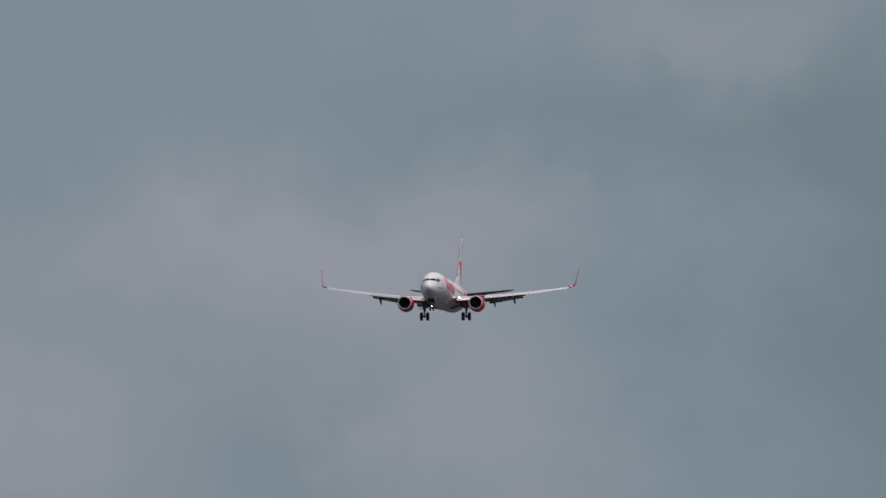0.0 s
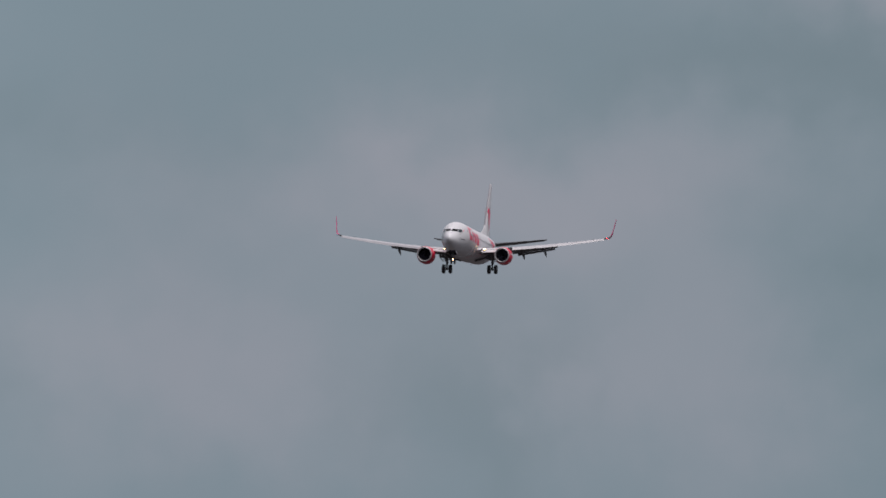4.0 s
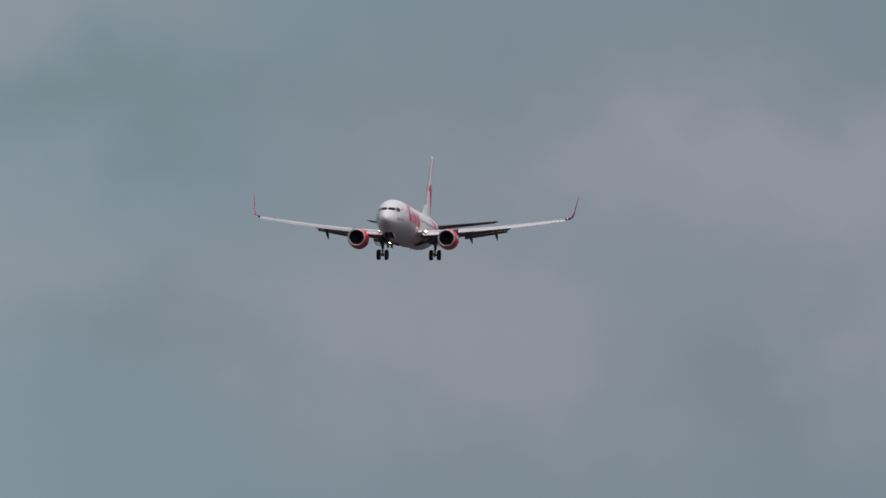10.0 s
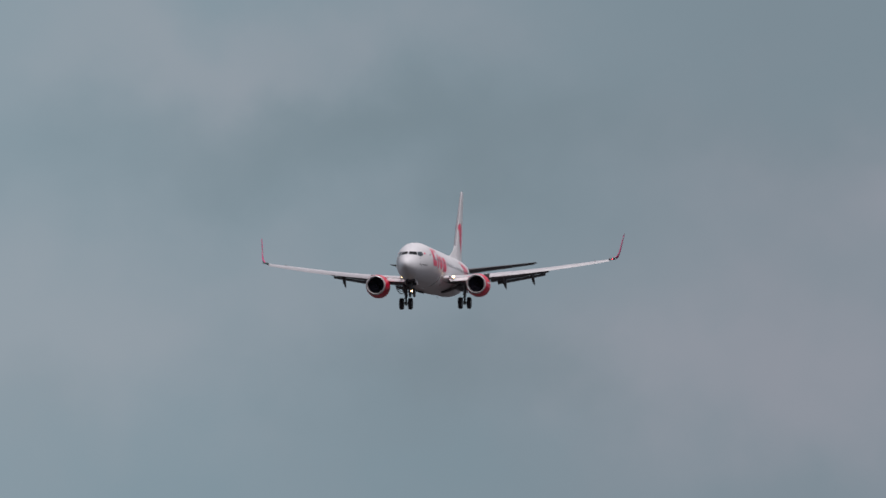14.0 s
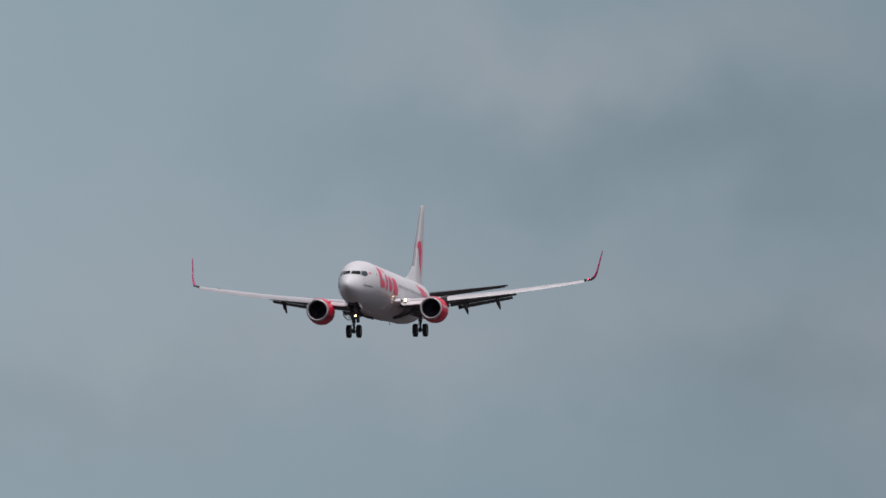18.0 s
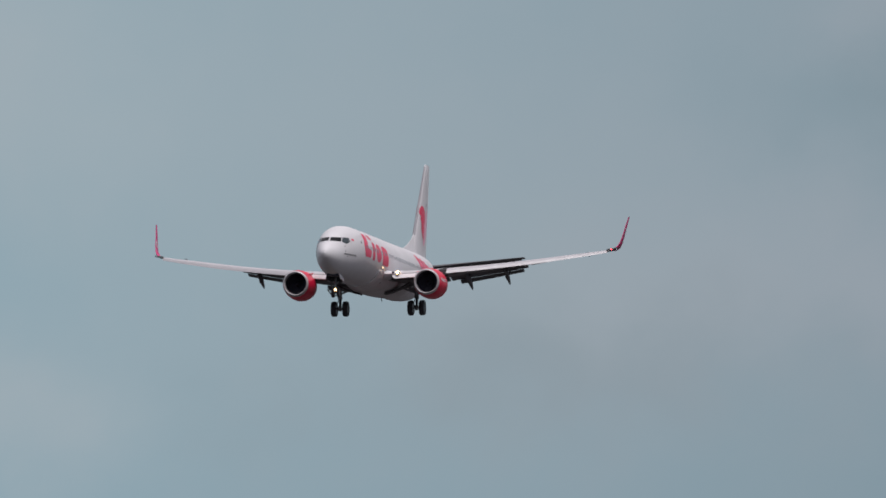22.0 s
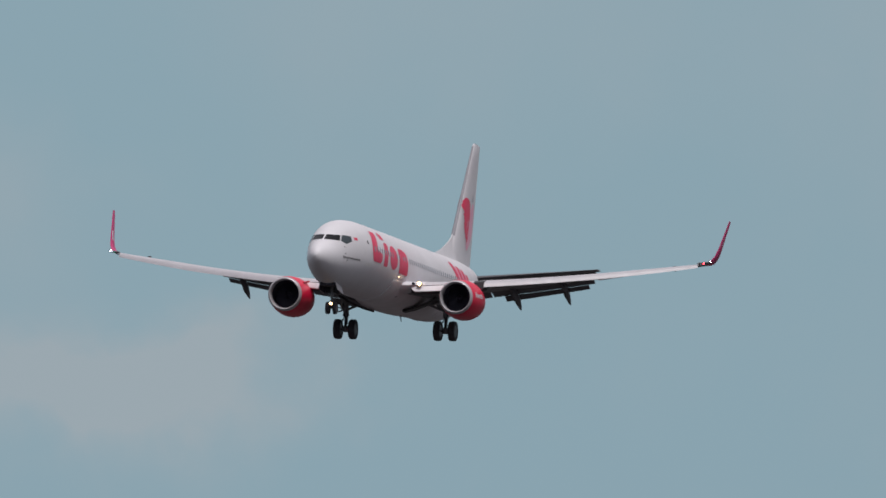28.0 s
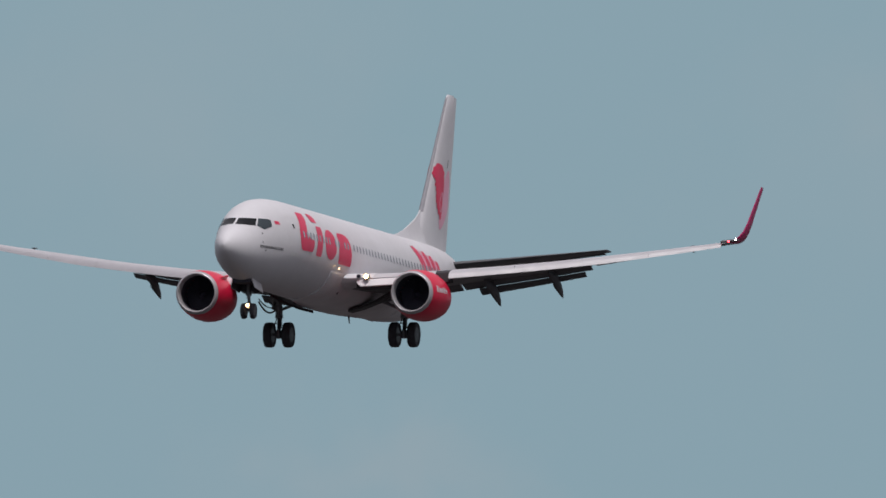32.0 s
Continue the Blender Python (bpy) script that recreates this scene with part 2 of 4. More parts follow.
# ---- mesh helpers ----
def part(name, bm, mat, parent, label="", sharp=38, smooth=True):
    bmesh.ops.recalc_face_normals(bm, faces=bm.faces)
    me = bpy.data.meshes.new(name)
    bm.to_mesh(me)
    bm.free()
    if smooth:
        me.polygons.foreach_set("use_smooth", [True] * len(me.polygons))
        me.set_sharp_from_angle(angle=radians(sharp))
    me.materials.append(mat)
    ob = new(name, me)
    ob.parent = parent
    if label:
        tagged(ob, label)
    return ob


def at(s, y, z):
    """Aircraft place: s metres aft of the nose, y to port, z above the fuselage centre."""
    return Vector((-y, -s, z))


def skin(bm, rings, closed=True, caps=True):
    """Joins rings of equally many points."""
    rows = [[bm.verts.new(p) for p in ring] for ring in rings]
    n = len(rows[0])
    for a, b in zip(rows, rows[1:]):
        for i in range(n if closed else n - 1):
            j = (i + 1) % n
            bm.faces.new((a[i], a[j], b[j], b[i]))
    if caps and closed:
        bm.faces.new(rows[0])
        bm.faces.new(rows[-1])
    return bm


def tube(bm, a, b, r, r2=None, n=10):
    a, b = Vector(a), Vector(b)
    q = (b - a).to_track_quat("Z", "Y")
    rings = []
    for p, rad in ((a, r), (b, r if r2 is None else r2)):
        rings.append([p + q @ Vector((rad * math.cos(k * math.tau / n), rad * math.sin(k * math.tau / n), 0)) for k in range(n)])
    return skin(bm, rings)


def box(bm, centre, size, m=None):
    got = bmesh.ops.create_cube(bm, size=1.0, matrix=Matrix.Translation(centre) @ (m or Matrix()) @ Matrix.Diagonal((*size, 1)))
    edges = {e for v in got["verts"] for e in v.link_edges}
    bmesh.ops.bevel(bm, geom=list(edges), offset=min(size) * 0.2, segments=1, affect="EDGES")
    return bm


def smooth_curve(xs, ys, x):
    """Monotone cubic through the given stations."""
    xs, ys = list(xs), list(ys)
    if x <= xs[0]:
        return ys[0]
    if x >= xs[-1]:
        return ys[-1]
    k = max(i for i in range(len(xs) - 1) if xs[i] <= x)

    def secant(i):
        return (ys[i + 1] - ys[i]) / (xs[i + 1] - xs[i])

    def slope(i):
        if i == 0:
            return secant(0)
        if i == len(xs) - 1:
            return secant(i - 1)
        a, b = secant(i - 1), secant(i)
        return 0.0 if a * b <= 0 else 2 * a * b / (a + b)
    h = xs[k + 1] - xs[k]
    u = (x - xs[k]) / h
    return ((2 * u ** 3 - 3 * u ** 2 + 1) * ys[k] + (u ** 3 - 2 * u ** 2 + u) * h * slope(k)
            + (3 * u ** 2 - 2 * u ** 3) * ys[k + 1] + (u ** 3 - u ** 2) * h * slope(k + 1))


# ---- shape of the fuselage: station, crown, keel, half width ----
STATION = (0, 0.08, 0.25, 0.55, 1.0, 1.5, 1.9, 2.3, 2.8, 3.4, 4.2, 5.2, 6.5, 7.6, 25.0, 27.5, 30, 32, 34, 36, 37.3, 38.0)
CROWN = (-0.50, -0.28, -0.12, 0.05, 0.25, 0.47, 0.66, 0.91, 1.20, 1.46, 1.71, 1.89, 1.98, 2.0, 2.0, 2.01, 2.01, 2.0, 1.96, 1.84, 1.66, 1.47)
KEEL = (-0.50, -0.73, -0.92, -1.11, -1.32, -1.50, -1.61, -1.70, -1.79, -1.87, -1.94, -1.98, -2.0, -2.0, -2.0, -1.88, -1.48, -1.0, -0.45, 0.16, 0.6, 0.88)
WIDTH = (0, 0.18, 0.33, 0.49, 0.67, 0.83, 0.94, 1.04, 1.16, 1.30, 1.48, 1.68, 1.84, 1.88, 1.88, 1.86, 1.74, 1.52, 1.2, 0.8, 0.48, 0.26)


def hull(s):
    top, low, w = (smooth_curve(STATION, c, s) for c in (CROWN, KEEL, WIDTH))
    return (top + low) / 2, max((top - low) / 2, 1e-4), max(w, 1e-4)


def hull_side(s, z, side, off=0.0):
    """Place on the fuselage's side at a station and height."""
    zc, h, w = hull(s)
    k = max(-0.999, min(0.999, (z - zc) / h))
    y = w * math.sqrt(1 - k * k)
    n = Vector((y / w ** 2, (z - zc) / h ** 2)).normalized()
    return at(s, side * (y + n[0] * off), z + n[1] * off)


def hull_front(y, z, side, off=0.0):
    """Place on the nose straight behind a point of the front view."""
    a, b = 0.0, 7.0
    for _ in range(40):
        m = (a + b) / 2
        zc, h, w = hull(m)
        a, b = (a, m) if (y / w) ** 2 + ((z - zc) / h) ** 2 <= 1 else (m, b)
    return at(b, side * (y + off * 0.35), z + off * 0.6) + Vector((0, off * 0.7, 0))


def patch(bm, corners, place, nu=6, nv=4):
    """A panel laid on a curved surface: corners in surface coordinates, anticlockwise."""
    (a, b, c, d) = [np.array(p, float) for p in corners]
    grid = []
    for j in range(nv + 1):
        v = j / nv
        row = []
        for i in range(nu + 1):
            u = i / nu
            p = (1 - u) * (1 - v) * a + u * (1 - v) * b + u * v * c + (1 - u) * v * d
            row.append(bm.verts.new(place(p[0], p[1])))
        grid.append(row)
    for j in range(nv):
        for i in range(nu):
            bm.faces.new((grid[j][i], grid[j][i + 1], grid[j + 1][i + 1], grid[j + 1][i]))
    return bm


def section(le, te, z_le, z_te, thick, x0=0.0, x1=1.0, n=9, camber=0.02):
    """Aerofoil points (s, z) from x1 along the top to x0 and back along the bottom."""
    chord = te - le

    def half(x):
        return 5 * thick * (0.2969 * math.sqrt(x) - 0.126 * x - 0.3516 * x * x + 0.2843 * x ** 3 - 0.1015 * x ** 4)
    xs = [x0 + (x1 - x0) * (0.5 - 0.5 * math.cos(math.pi * k / n)) for k in range(n + 1)]
    line = [z_le + (z_te - z_le) * x + camber * chord * 4 * x * (1 - x) for x in xs]
    top = [(le + x * chord, m + half(x) * chord) for x, m in zip(xs, line)]
    low = [(le + x * chord, m - half(x) * chord) for x, m in zip(xs, line)]
    return top[::-1] + (low[1:] if x0 == 0.0 else low)


# ---- the airliner's parts ----
def wing_lines(y):
    """Leading edge, trailing edge, height of both, thickness at y metres from the centre line."""
    le = 14.25 + (y - 1.88) * (15.9 - 14.25) / 3.12 if y < 5 else 15.9 + (y - 5) * 0.515
    te = 21.25 if y < 5.8 else 21.25 + (y - 5.8) * (23.72 - 21.25) / 11.2
    z = -0.96 + 0.100 * (y - 1.9) + 0.655 * ((y - 1.9) / 15.1) ** 2
    # the wing twists nose-down outboard, and flattens out again into the winglet
    drop = 0.20 - 0.36 * min(1, (y - 1.9) / 11) + 0.07 * max(0, y - 14) / 3
    return le, te, z, z - drop, 0.104 - 0.026 * min(1, y / 10)


def wing_ring(y, side, x0=0.0, x1=1.0, move=(0, 0), n=9, thin=1.0):
    le, te, zl, zt, th = wing_lines(y)
    return [at(s + move[0], side * y, z + move[1]) for s, z in section(le, te, zl, zt, th * thin, x0, x1, n, camber=0.008)]


def slat_ring(y, side):
    """A drooped slat: a curved skin from the wing's top down to a lip ahead of and below its nose."""
    le, te, zl, zt, th = wing_lines(y)
    c = te - le
    k = 1 - 0.35 * max(0, y - 12) / 4.6
    outer = [(le + 0.10 * c, zl + 0.020 * c + 0.03), (le + 0.02 * c - 0.03, zl + 0.018 * c + 0.015), (le - 0.16 * k, zl + 0.020), (le - 0.24 * k, zl - 0.06 * k), (le - 0.32 * k, zl - 0.18 * k), (le - 0.37 * k, zl - 0.28 * k)]
    inner = [(a + 0.05, b - 0.035) for a, b in outer[1:-1]][::-1]
    return [at(a, side * y, b) for a, b in outer + inner]


def hinged(y, side, x_front, chord, angle, aft, down, thick=0.13, n=6):
    """A flap section: starts at x_front of the wing's chord, moved aft and down, turned down by angle."""
    le, te, zl, zt, th = wing_lines(y)
    s0 = le + (te - le) * x_front + aft
    z0 = zl + (zt - zl) * x_front - down
    a = radians(angle)
    pts = section(0, chord, 0, 0, thick, 0, 1, n, 0.03)
    return [at(s0 + s * math.cos(a) + z * math.sin(a), side * y, z0 - s * math.sin(a) + z * math.cos(a)) for s, z in pts]


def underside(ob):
    """Gives the faces that look down a darker grey: their shade, put into colour."""
    ob.data.materials.append(UNDER_SHADE)
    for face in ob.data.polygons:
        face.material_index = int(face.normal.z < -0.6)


STROBES = []


def build_strobe(plane, side):
    """A wingtip strobe: a lamp on one face of a small turning drum."""
    bm = tube(bmesh.new(), (0, 0, -0.045), (0, 0, 0.045), 0.045, n=12)
    drum = part("strobe_drum", bm, DARK_GREY, plane, "dark wingtip strobe housing")
    bm = patch(bmesh.new(), ((-0.6, -0.04), (0.6, -0.04), (0.6, 0.04), (-0.6, 0.04)), lambda a, h: Vector((0.050 * math.sin(a), 0.050 * math.cos(a), h)), 6, 2)
    part("strobe_lens", bm, STROBE_LIGHT, drum, "white flashing strobe lens")
    drum.location = at(22.0, side * 17.34, 1.36)
    STROBES.append(drum)


def build_wing(plane, side):
    spans = [1.2 + (10.8 - 1.2) * k / 9 for k in range(10)]
    bm = skin(bmesh.new(), [wing_ring(y, side, 0.0, 0.80) for y in spans])
    wing = part("wing", bm, WING, plane, "light grey wing with extended flaps")
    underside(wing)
    ys = [10.8 + (17.0 - 10.8) * k / 7 for k in range(8)]
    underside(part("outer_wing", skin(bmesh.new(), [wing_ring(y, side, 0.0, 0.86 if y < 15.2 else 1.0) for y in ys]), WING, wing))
    # leading edge slats, moved forward and down
    for a, b in ((5.82, 8.42), (8.43, 11.12), (11.13, 13.82), (13.83, 16.72)):
        rows = []
        for k in range(4):
            y = a + (b - a) * k / 3
            rows.append(slat_ring(y, side))
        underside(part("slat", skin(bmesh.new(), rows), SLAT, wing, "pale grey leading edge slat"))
    # dark block beside the engine, standing in for the shadow at the slat's end
    rows = []
    for y in (5.26, 5.5, 5.80):
        le, te, zl, zt, th = wing_lines(y)
        rows.append([at(le + a, side * y, zl + b) for a, b in ((0.35, 0.16), (0.0, 0.12), (-0.12, 0.02), (-0.14, -0.40), (0.1, -0.46), (0.6, -0.40))])
    part("slat_end_shade", skin(bmesh.new(), rows), SHADE_FILL, wing, "dark block for the shadow at the slat end")
    # pale glove where the wing meets the body
    rows = [wing_ring(y, side, 0.0, 0.5, move=(m, 0.02), thin=th) for y, m, th in ((1.5, -0.75, 0.95), (1.9, -0.42, 0.92), (2.2, -0.18, 0.95), (2.5, -0.06, 1.0), (2.72, 0.02, 1.0))]
    part("wing_root_fillet", skin(bmesh.new(), rows), WHITE, wing, "white fillet at the wing root")
    rows = []
    for y, tall in ((2.14, 0.45), (2.20, 0.75), (2.32, 1.0), (2.9, 1.0), (3.5, 1.0), (4.15, 1.0)):
        le, te, zl, zt, th = wing_lines(y)
        rows.append([at(le - 0.18 + s, side * y, zl - 0.02 + z * tall) for s, z in ((0.30, 0.0), (0.12, -0.02), (-0.05, -0.20), (-0.12, -0.33), (-0.07, -0.37), (0.08, -0.22), (0.30, -0.08))])
    part("krueger_flap", skin(bmesh.new(), rows), FAIRING, wing, "pale lowered flap at the wing root")
    # dark wedge behind it, standing in for the shade under the wing root
    rows = []
    for y in (2.05, 3.1, 4.2):
        le, te, zl, zt, th = wing_lines(y)
        rows.append([at(le + a, side * y, zl + b) for a, b in ((0.05, -0.16), (0.9, -0.30), (0.9, -0.44), (0.22, -0.40))])
    part("root_flap_shade", skin(bmesh.new(), rows), SHADE_FILL, wing, "dark wedge for the shade behind the lowered flap")
    # slotted flaps
    for a, b, inner in ((2.0, 5.15, True), (5.25, 10.75, False)):
        for name in ("main_flap", "aft_flap"):
            rows = []
            lo, hi = (a, b) if name == "main_flap" else (a if inner else a + 0.6, b - (1.0 if inner else 0.35))
            for k in range(5):
                y = lo + (hi - lo) * k / 4
                c = min(wing_lines(y)[1] - wing_lines(y)[0], 5.4)
                main = 0.21 * c
                if name == "main_flap":
                    rows.append(hinged(y, side, 0.785, main, 19, 0.0, -0.015 * c, 0.15))
                else:
                    turn = radians(19)
                    rows.append(hinged(y, side, 0.785, 0.12 * c, 27, main * math.cos(turn) - 0.04, -0.015 * c + main * math.sin(turn) + 0.025, 0.15))
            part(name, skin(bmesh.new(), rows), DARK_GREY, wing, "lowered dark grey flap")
    rows = []
    for k in range(4):
        y = 10.95 + 4.1 * k / 3
        c = wing_lines(y)[1] - wing_lines(y)[0]
        rows.append(hinged(y, side, 0.862, 0.14 * c, 4, 0.0, 0.0, 0.16))
    part("aileron", skin(bmesh.new(), rows), WING, wing)
    # canoe fairings over the flap tracks, tails drooped with the flaps
    for y, big in ((6.6, 1.0), (9.27, 0.95)):
        le, te, zl, zt, th = wing_lines(y)
        c = te - le
        s0, z0 = le + 0.52 * c, zl + (zt - zl) * 0.5 - 0.16
        spine = [(s0, z0, 0.03), (s0 + 0.5, z0 - 0.12, 0.13), (s0 + 1.2, z0 - 0.22, 0.19), (le + 0.86 * c, z0 - 0.36, 0.20),
                 (le + 0.86 * c + 0.55, z0 - 0.54, 0.18), (le + 0.86 * c + 1.05, z0 - 0.80, 0.10), (le + 0.86 * c + 1.3, z0 - 0.97, 0.012)]
        rows = []
        for s, z, r in spine:
            rows.append([at(s + 0.25 * r * math.sin(q), side * (y + 0.75 * r * big * math.cos(q)), z + 1.5 * r * big * math.sin(q)) for q in (k * math.tau / 10 for k in range(10))])
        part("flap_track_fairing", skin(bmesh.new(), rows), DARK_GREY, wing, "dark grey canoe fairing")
    for y in (10.35, 15.2):
        le, te, zl, zt, th = wing_lines(y)
        bm = box(bmesh.new(), at(te - 0.5, side * y, zl + 0.24), (0.17, 0.35, 0.04))
        tube(bm, at(te - 0.5, side * y, zl - 0.05), at(te - 0.5, side * y, zl + 0.24), 0.03, n=6)
        part("hinge_fairing", bm, DARK_GREY, wing)
    # blended winglet
    stations = ((17.0, 1.28, 22.08, 1.62, 12, 0.10), (17.22, 1.36, 22.24, 1.44, 30, 0.10), (17.37, 1.52, 22.46, 1.22, 52, 0.10), (17.49, 1.78, 22.72, 1.02, 70, 0.09),
                (17.58, 2.2, 23.08, 0.86, 79, 0.085), (17.70, 3.0, 23.7, 0.66, 81, 0.08), (17.81, 3.72, 24.25, 0.50, 81, 0.08), (17.83, 3.86, 24.40, 0.40, 81, 0.07))
    rows = []
    for y, z, le, c, lean, th in stations:
        a = radians(lean)
        rows.append([at(s, side * (y - d * math.sin(a)), z + d * math.cos(a)) for s, d in section(le, le + c, 0, 0, th, n=7, camber=0.0)])
    part("winglet", skin(bmesh.new(), rows), PURPLE, wing, "red upswept winglet")
    inner = [(y, z, le, c, a) for y, z, le, c, a, th in stations]

    def winglet_face(z, f):
        y, le, c = (smooth_curve([p[1] for p in inner], [p[i] for p in inner], z) for i in (0, 2, 3))
        x = max(0.02, f)
        half = c * 5 * 0.088 * (0.2969 * math.sqrt(x) - 0.126 * x - 0.3516 * x * x + 0.2843 * x ** 3 - 0.1015 * x ** 4)
        return at(le + c * f, side * (y - half - 0.008), z)
    part("winglet_mark", patch(bmesh.new(), ((2.05, 0.30), (2.05, 0.62), (2.62, 0.45), (2.62, 0.08)), winglet_face, 6, 4), WHITE, wing, "white mark on the winglet")
    # lights and small things on the wing
    bm = bmesh.new()
    size = 0.104 if side > 0 else 0.032

    def lamp_ring(s, r):
        return [at(s, side * 2.53 + r * math.cos(q), -0.83 + r * math.sin(q)) for q in (k * math.tau / 18 for k in range(18))]
    skin(bm, [lamp_ring(14.24, 0.01), lamp_ring(14.245, size * 0.6), lamp_ring(14.26, size), lamp_ring(14.30, size)])
    part("light_hood", skin(bmesh.new(), [lamp_ring(*p) for p in ((14.5, 0.125), (14.20, 0.122), (14.19, 0.113), (14.20, size + 0.012), (14.28, size + 0.008))], caps=False), STEEL, wing, "short metal hood round the landing light")
    part("light_recess", tube(bmesh.new(), at(14.12, side * 2.20, -0.82), at(14.5, side * 2.20, -0.82), 0.075, n=10), BLACK, wing)
    part("landing_light", bm, WARM_LIGHT, wing, "bright landing light in the wing root")
    bm = bmesh.new()
    bmesh.ops.create_uvsphere(bm, u_segments=12, v_segments=8, radius=0.040, matrix=Matrix.Translation(at(21.86, side * 17.03, 1.25)) @ Matrix.Diagonal((1.3, 1.3, 1.0, 1)))
    part("position_light", bm, RED_LIGHT if side > 0 else GREEN_LIGHT, wing, "small red wingtip light" if side > 0 else "small green wingtip light")
    rows = []
    for y, r in ((16.70, 0.045), (16.74, 0.062), (17.0, 0.066), (17.3, 0.07), (17.42, 0.03)):
        rows.append([at(21.98 + 0.62 * (y - 17.0) + 1.6 * r * math.cos(q), side * y, 1.275 + 0.16 * (y - 17.0) + r * math.sin(q)) for q in (k * math.tau / 10 for k in range(10))])
    part("light_fairing", skin(bmesh.new(), rows), DARK_GREY, wing, "dark fairing of the wingtip lights")
    build_strobe(plane, side)
    for y in (9.4, 13.2, 15.6):
        s = wing_lines(y)[1]
        part("static_wick", tube(bmesh.new(), at(s - 0.1, side * y, wing_lines(y)[3] + 0.02), at(s + 0.25, side * y, wing_lines(y)[3] + 0.04), 0.012, 0.004, 5), BLACK, wing)
    return wing


def engine_ring(side, s, r, n=36, squash=1.0):
    ring = []
    for k in range(n):
        q = k * math.tau / n
        z = math.sin(q) * r
        z = z * (squash if z < 0 else 1.0)
        ring.append(at(s, side * ENGINE_Y + math.cos(q) * r * 1.01, ENGINE_Z + z))
    return ring


ENGINE_Y, ENGINE_Z, ENGINE_S = 4.91, -1.62, 13.05


def build_engine(plane, side):
    e = ENGINE_S
    bm = skin(bmesh.new(), [engine_ring(side, e + s, r, squash=1.0 + 0.06 * min(1.0, max(0.0, s - 0.2) / 1.2)) for s, r in
                            ((0.20, 0.965), (0.5, 1.015), (0.9, 1.055), (1.5, 1.09), (2.1, 1.09), (2.7, 1.04), (3.2, 0.96), (3.6, 0.88), (3.58, 0.84), (3.0, 0.85))], caps=False)
    eng = part("engine", bm, ENGINE_RED, plane, "red engine nacelle with polished intake lip")
    lip = [(0.40, 0.785), (0.22, 0.785), (0.10, 0.80), (0.03, 0.825), (0.0, 0.855), (0.02, 0.89), (0.08, 0.925), (0.203, 0.962)]
    part("intake_lip", skin(bmesh.new(), [engine_ring(side, e + s, r, squash=1.0) for s, r in lip], caps=False), METAL, eng, "polished grey metal intake lip")
    part("intake_duct", skin(bmesh.new(), [engine_ring(side, e + s, r) for s, r in ((0.38, 0.786), (0.8, 0.78), (1.25, 0.78))], caps=False), BLACK, eng)
    bm = skin(bmesh.new(), [engine_ring(side, e + 1.3, r, 24) for r in (0.775, 0.05)], caps=False)
    part("fan_backing", bm, BLACK, eng)
    # fan blades, each a twisted plate
    for k in range(24):
        a = k * math.tau / 24
        rows = []
        for r, tw in ((0.2, 0.75), (0.45, 0.45), (0.77, 0.2)):
            half = 0.075 + 0.03 * r
            pts = []
            for ds, dt in ((-1, -1), (1, -1), (1, 1), (-1, 1)):
                q = a + ds * half / r * math.cos(tw) * 0.8 + dt * 0.01 / r
                pts.append(at(e + 1.16 + ds * half * math.sin(tw) + dt * 0.008, side * ENGINE_Y + r * math.cos(q), ENGINE_Z + r * math.sin(q)))
            rows.append(pts)
        part("fan_blade", skin(bmesh.new(), rows), FAN, eng)
    bm = skin(bmesh.new(), [engine_ring(side, e + s, r, 20) for s, r in ((0.82, 0.01), (0.88, 0.07), (1.0, 0.15), (1.2, 0.23))])
    part("spinner", bm, FAN, eng, "dark spinner")
    part("core_nozzle", skin(bmesh.new(), [engine_ring(side, e + s, r, 24) for s, r in ((2.9, 0.66), (3.6, 0.60), (4.2, 0.48), (4.18, 0.44), (3.9, 0.44))]), STEEL, eng)
    part("exhaust_plug", skin(bmesh.new(), [engine_ring(side, e + s, r, 20) for s, r in ((3.9, 0.34), (4.3, 0.28), (4.75, 0.12), (4.9, 0.02))]), STEEL, eng)
    rows = []
    for s, top, low, w in ((e + 1.3, -0.62, -0.75, 0.06), (e + 2.0, -0.53, -0.9, 0.17), (e + 2.9, -0.49, -1.1, 0.19), (e + 4.0, -0.67, -1.15, 0.17), (e + 5.4, -0.87, -1.05, 0.05)):
        rows.append([at(s, side * (ENGINE_Y + a * w), z) for a, z in ((-1, low), (1, low), (1, top - 0.05), (0.5, top), (-0.5, top), (-1, top - 0.05))])
    part("pylon", skin(bmesh.new(), rows), WHITE, eng, "white engine pylon")
    # strake on the inboard shoulder
    q = radians(42)
    r0 = 1.06
    inb = -side
    base = [(e + 0.9, r0), (e + 1.9, r0), (e + 1.9, r0 + 0.26), (e + 1.5, r0 + 0.24)]
    rows = [[at(s, side * ENGINE_Y + inb * (r * math.cos(q) - d * math.sin(q)), ENGINE_Z + r * math.sin(q) + d * math.cos(q)) for s, r in base] for d in (-0.012, 0.012)]
    part("strake", skin(bmesh.new(), rows), ENGINE_RED, eng)
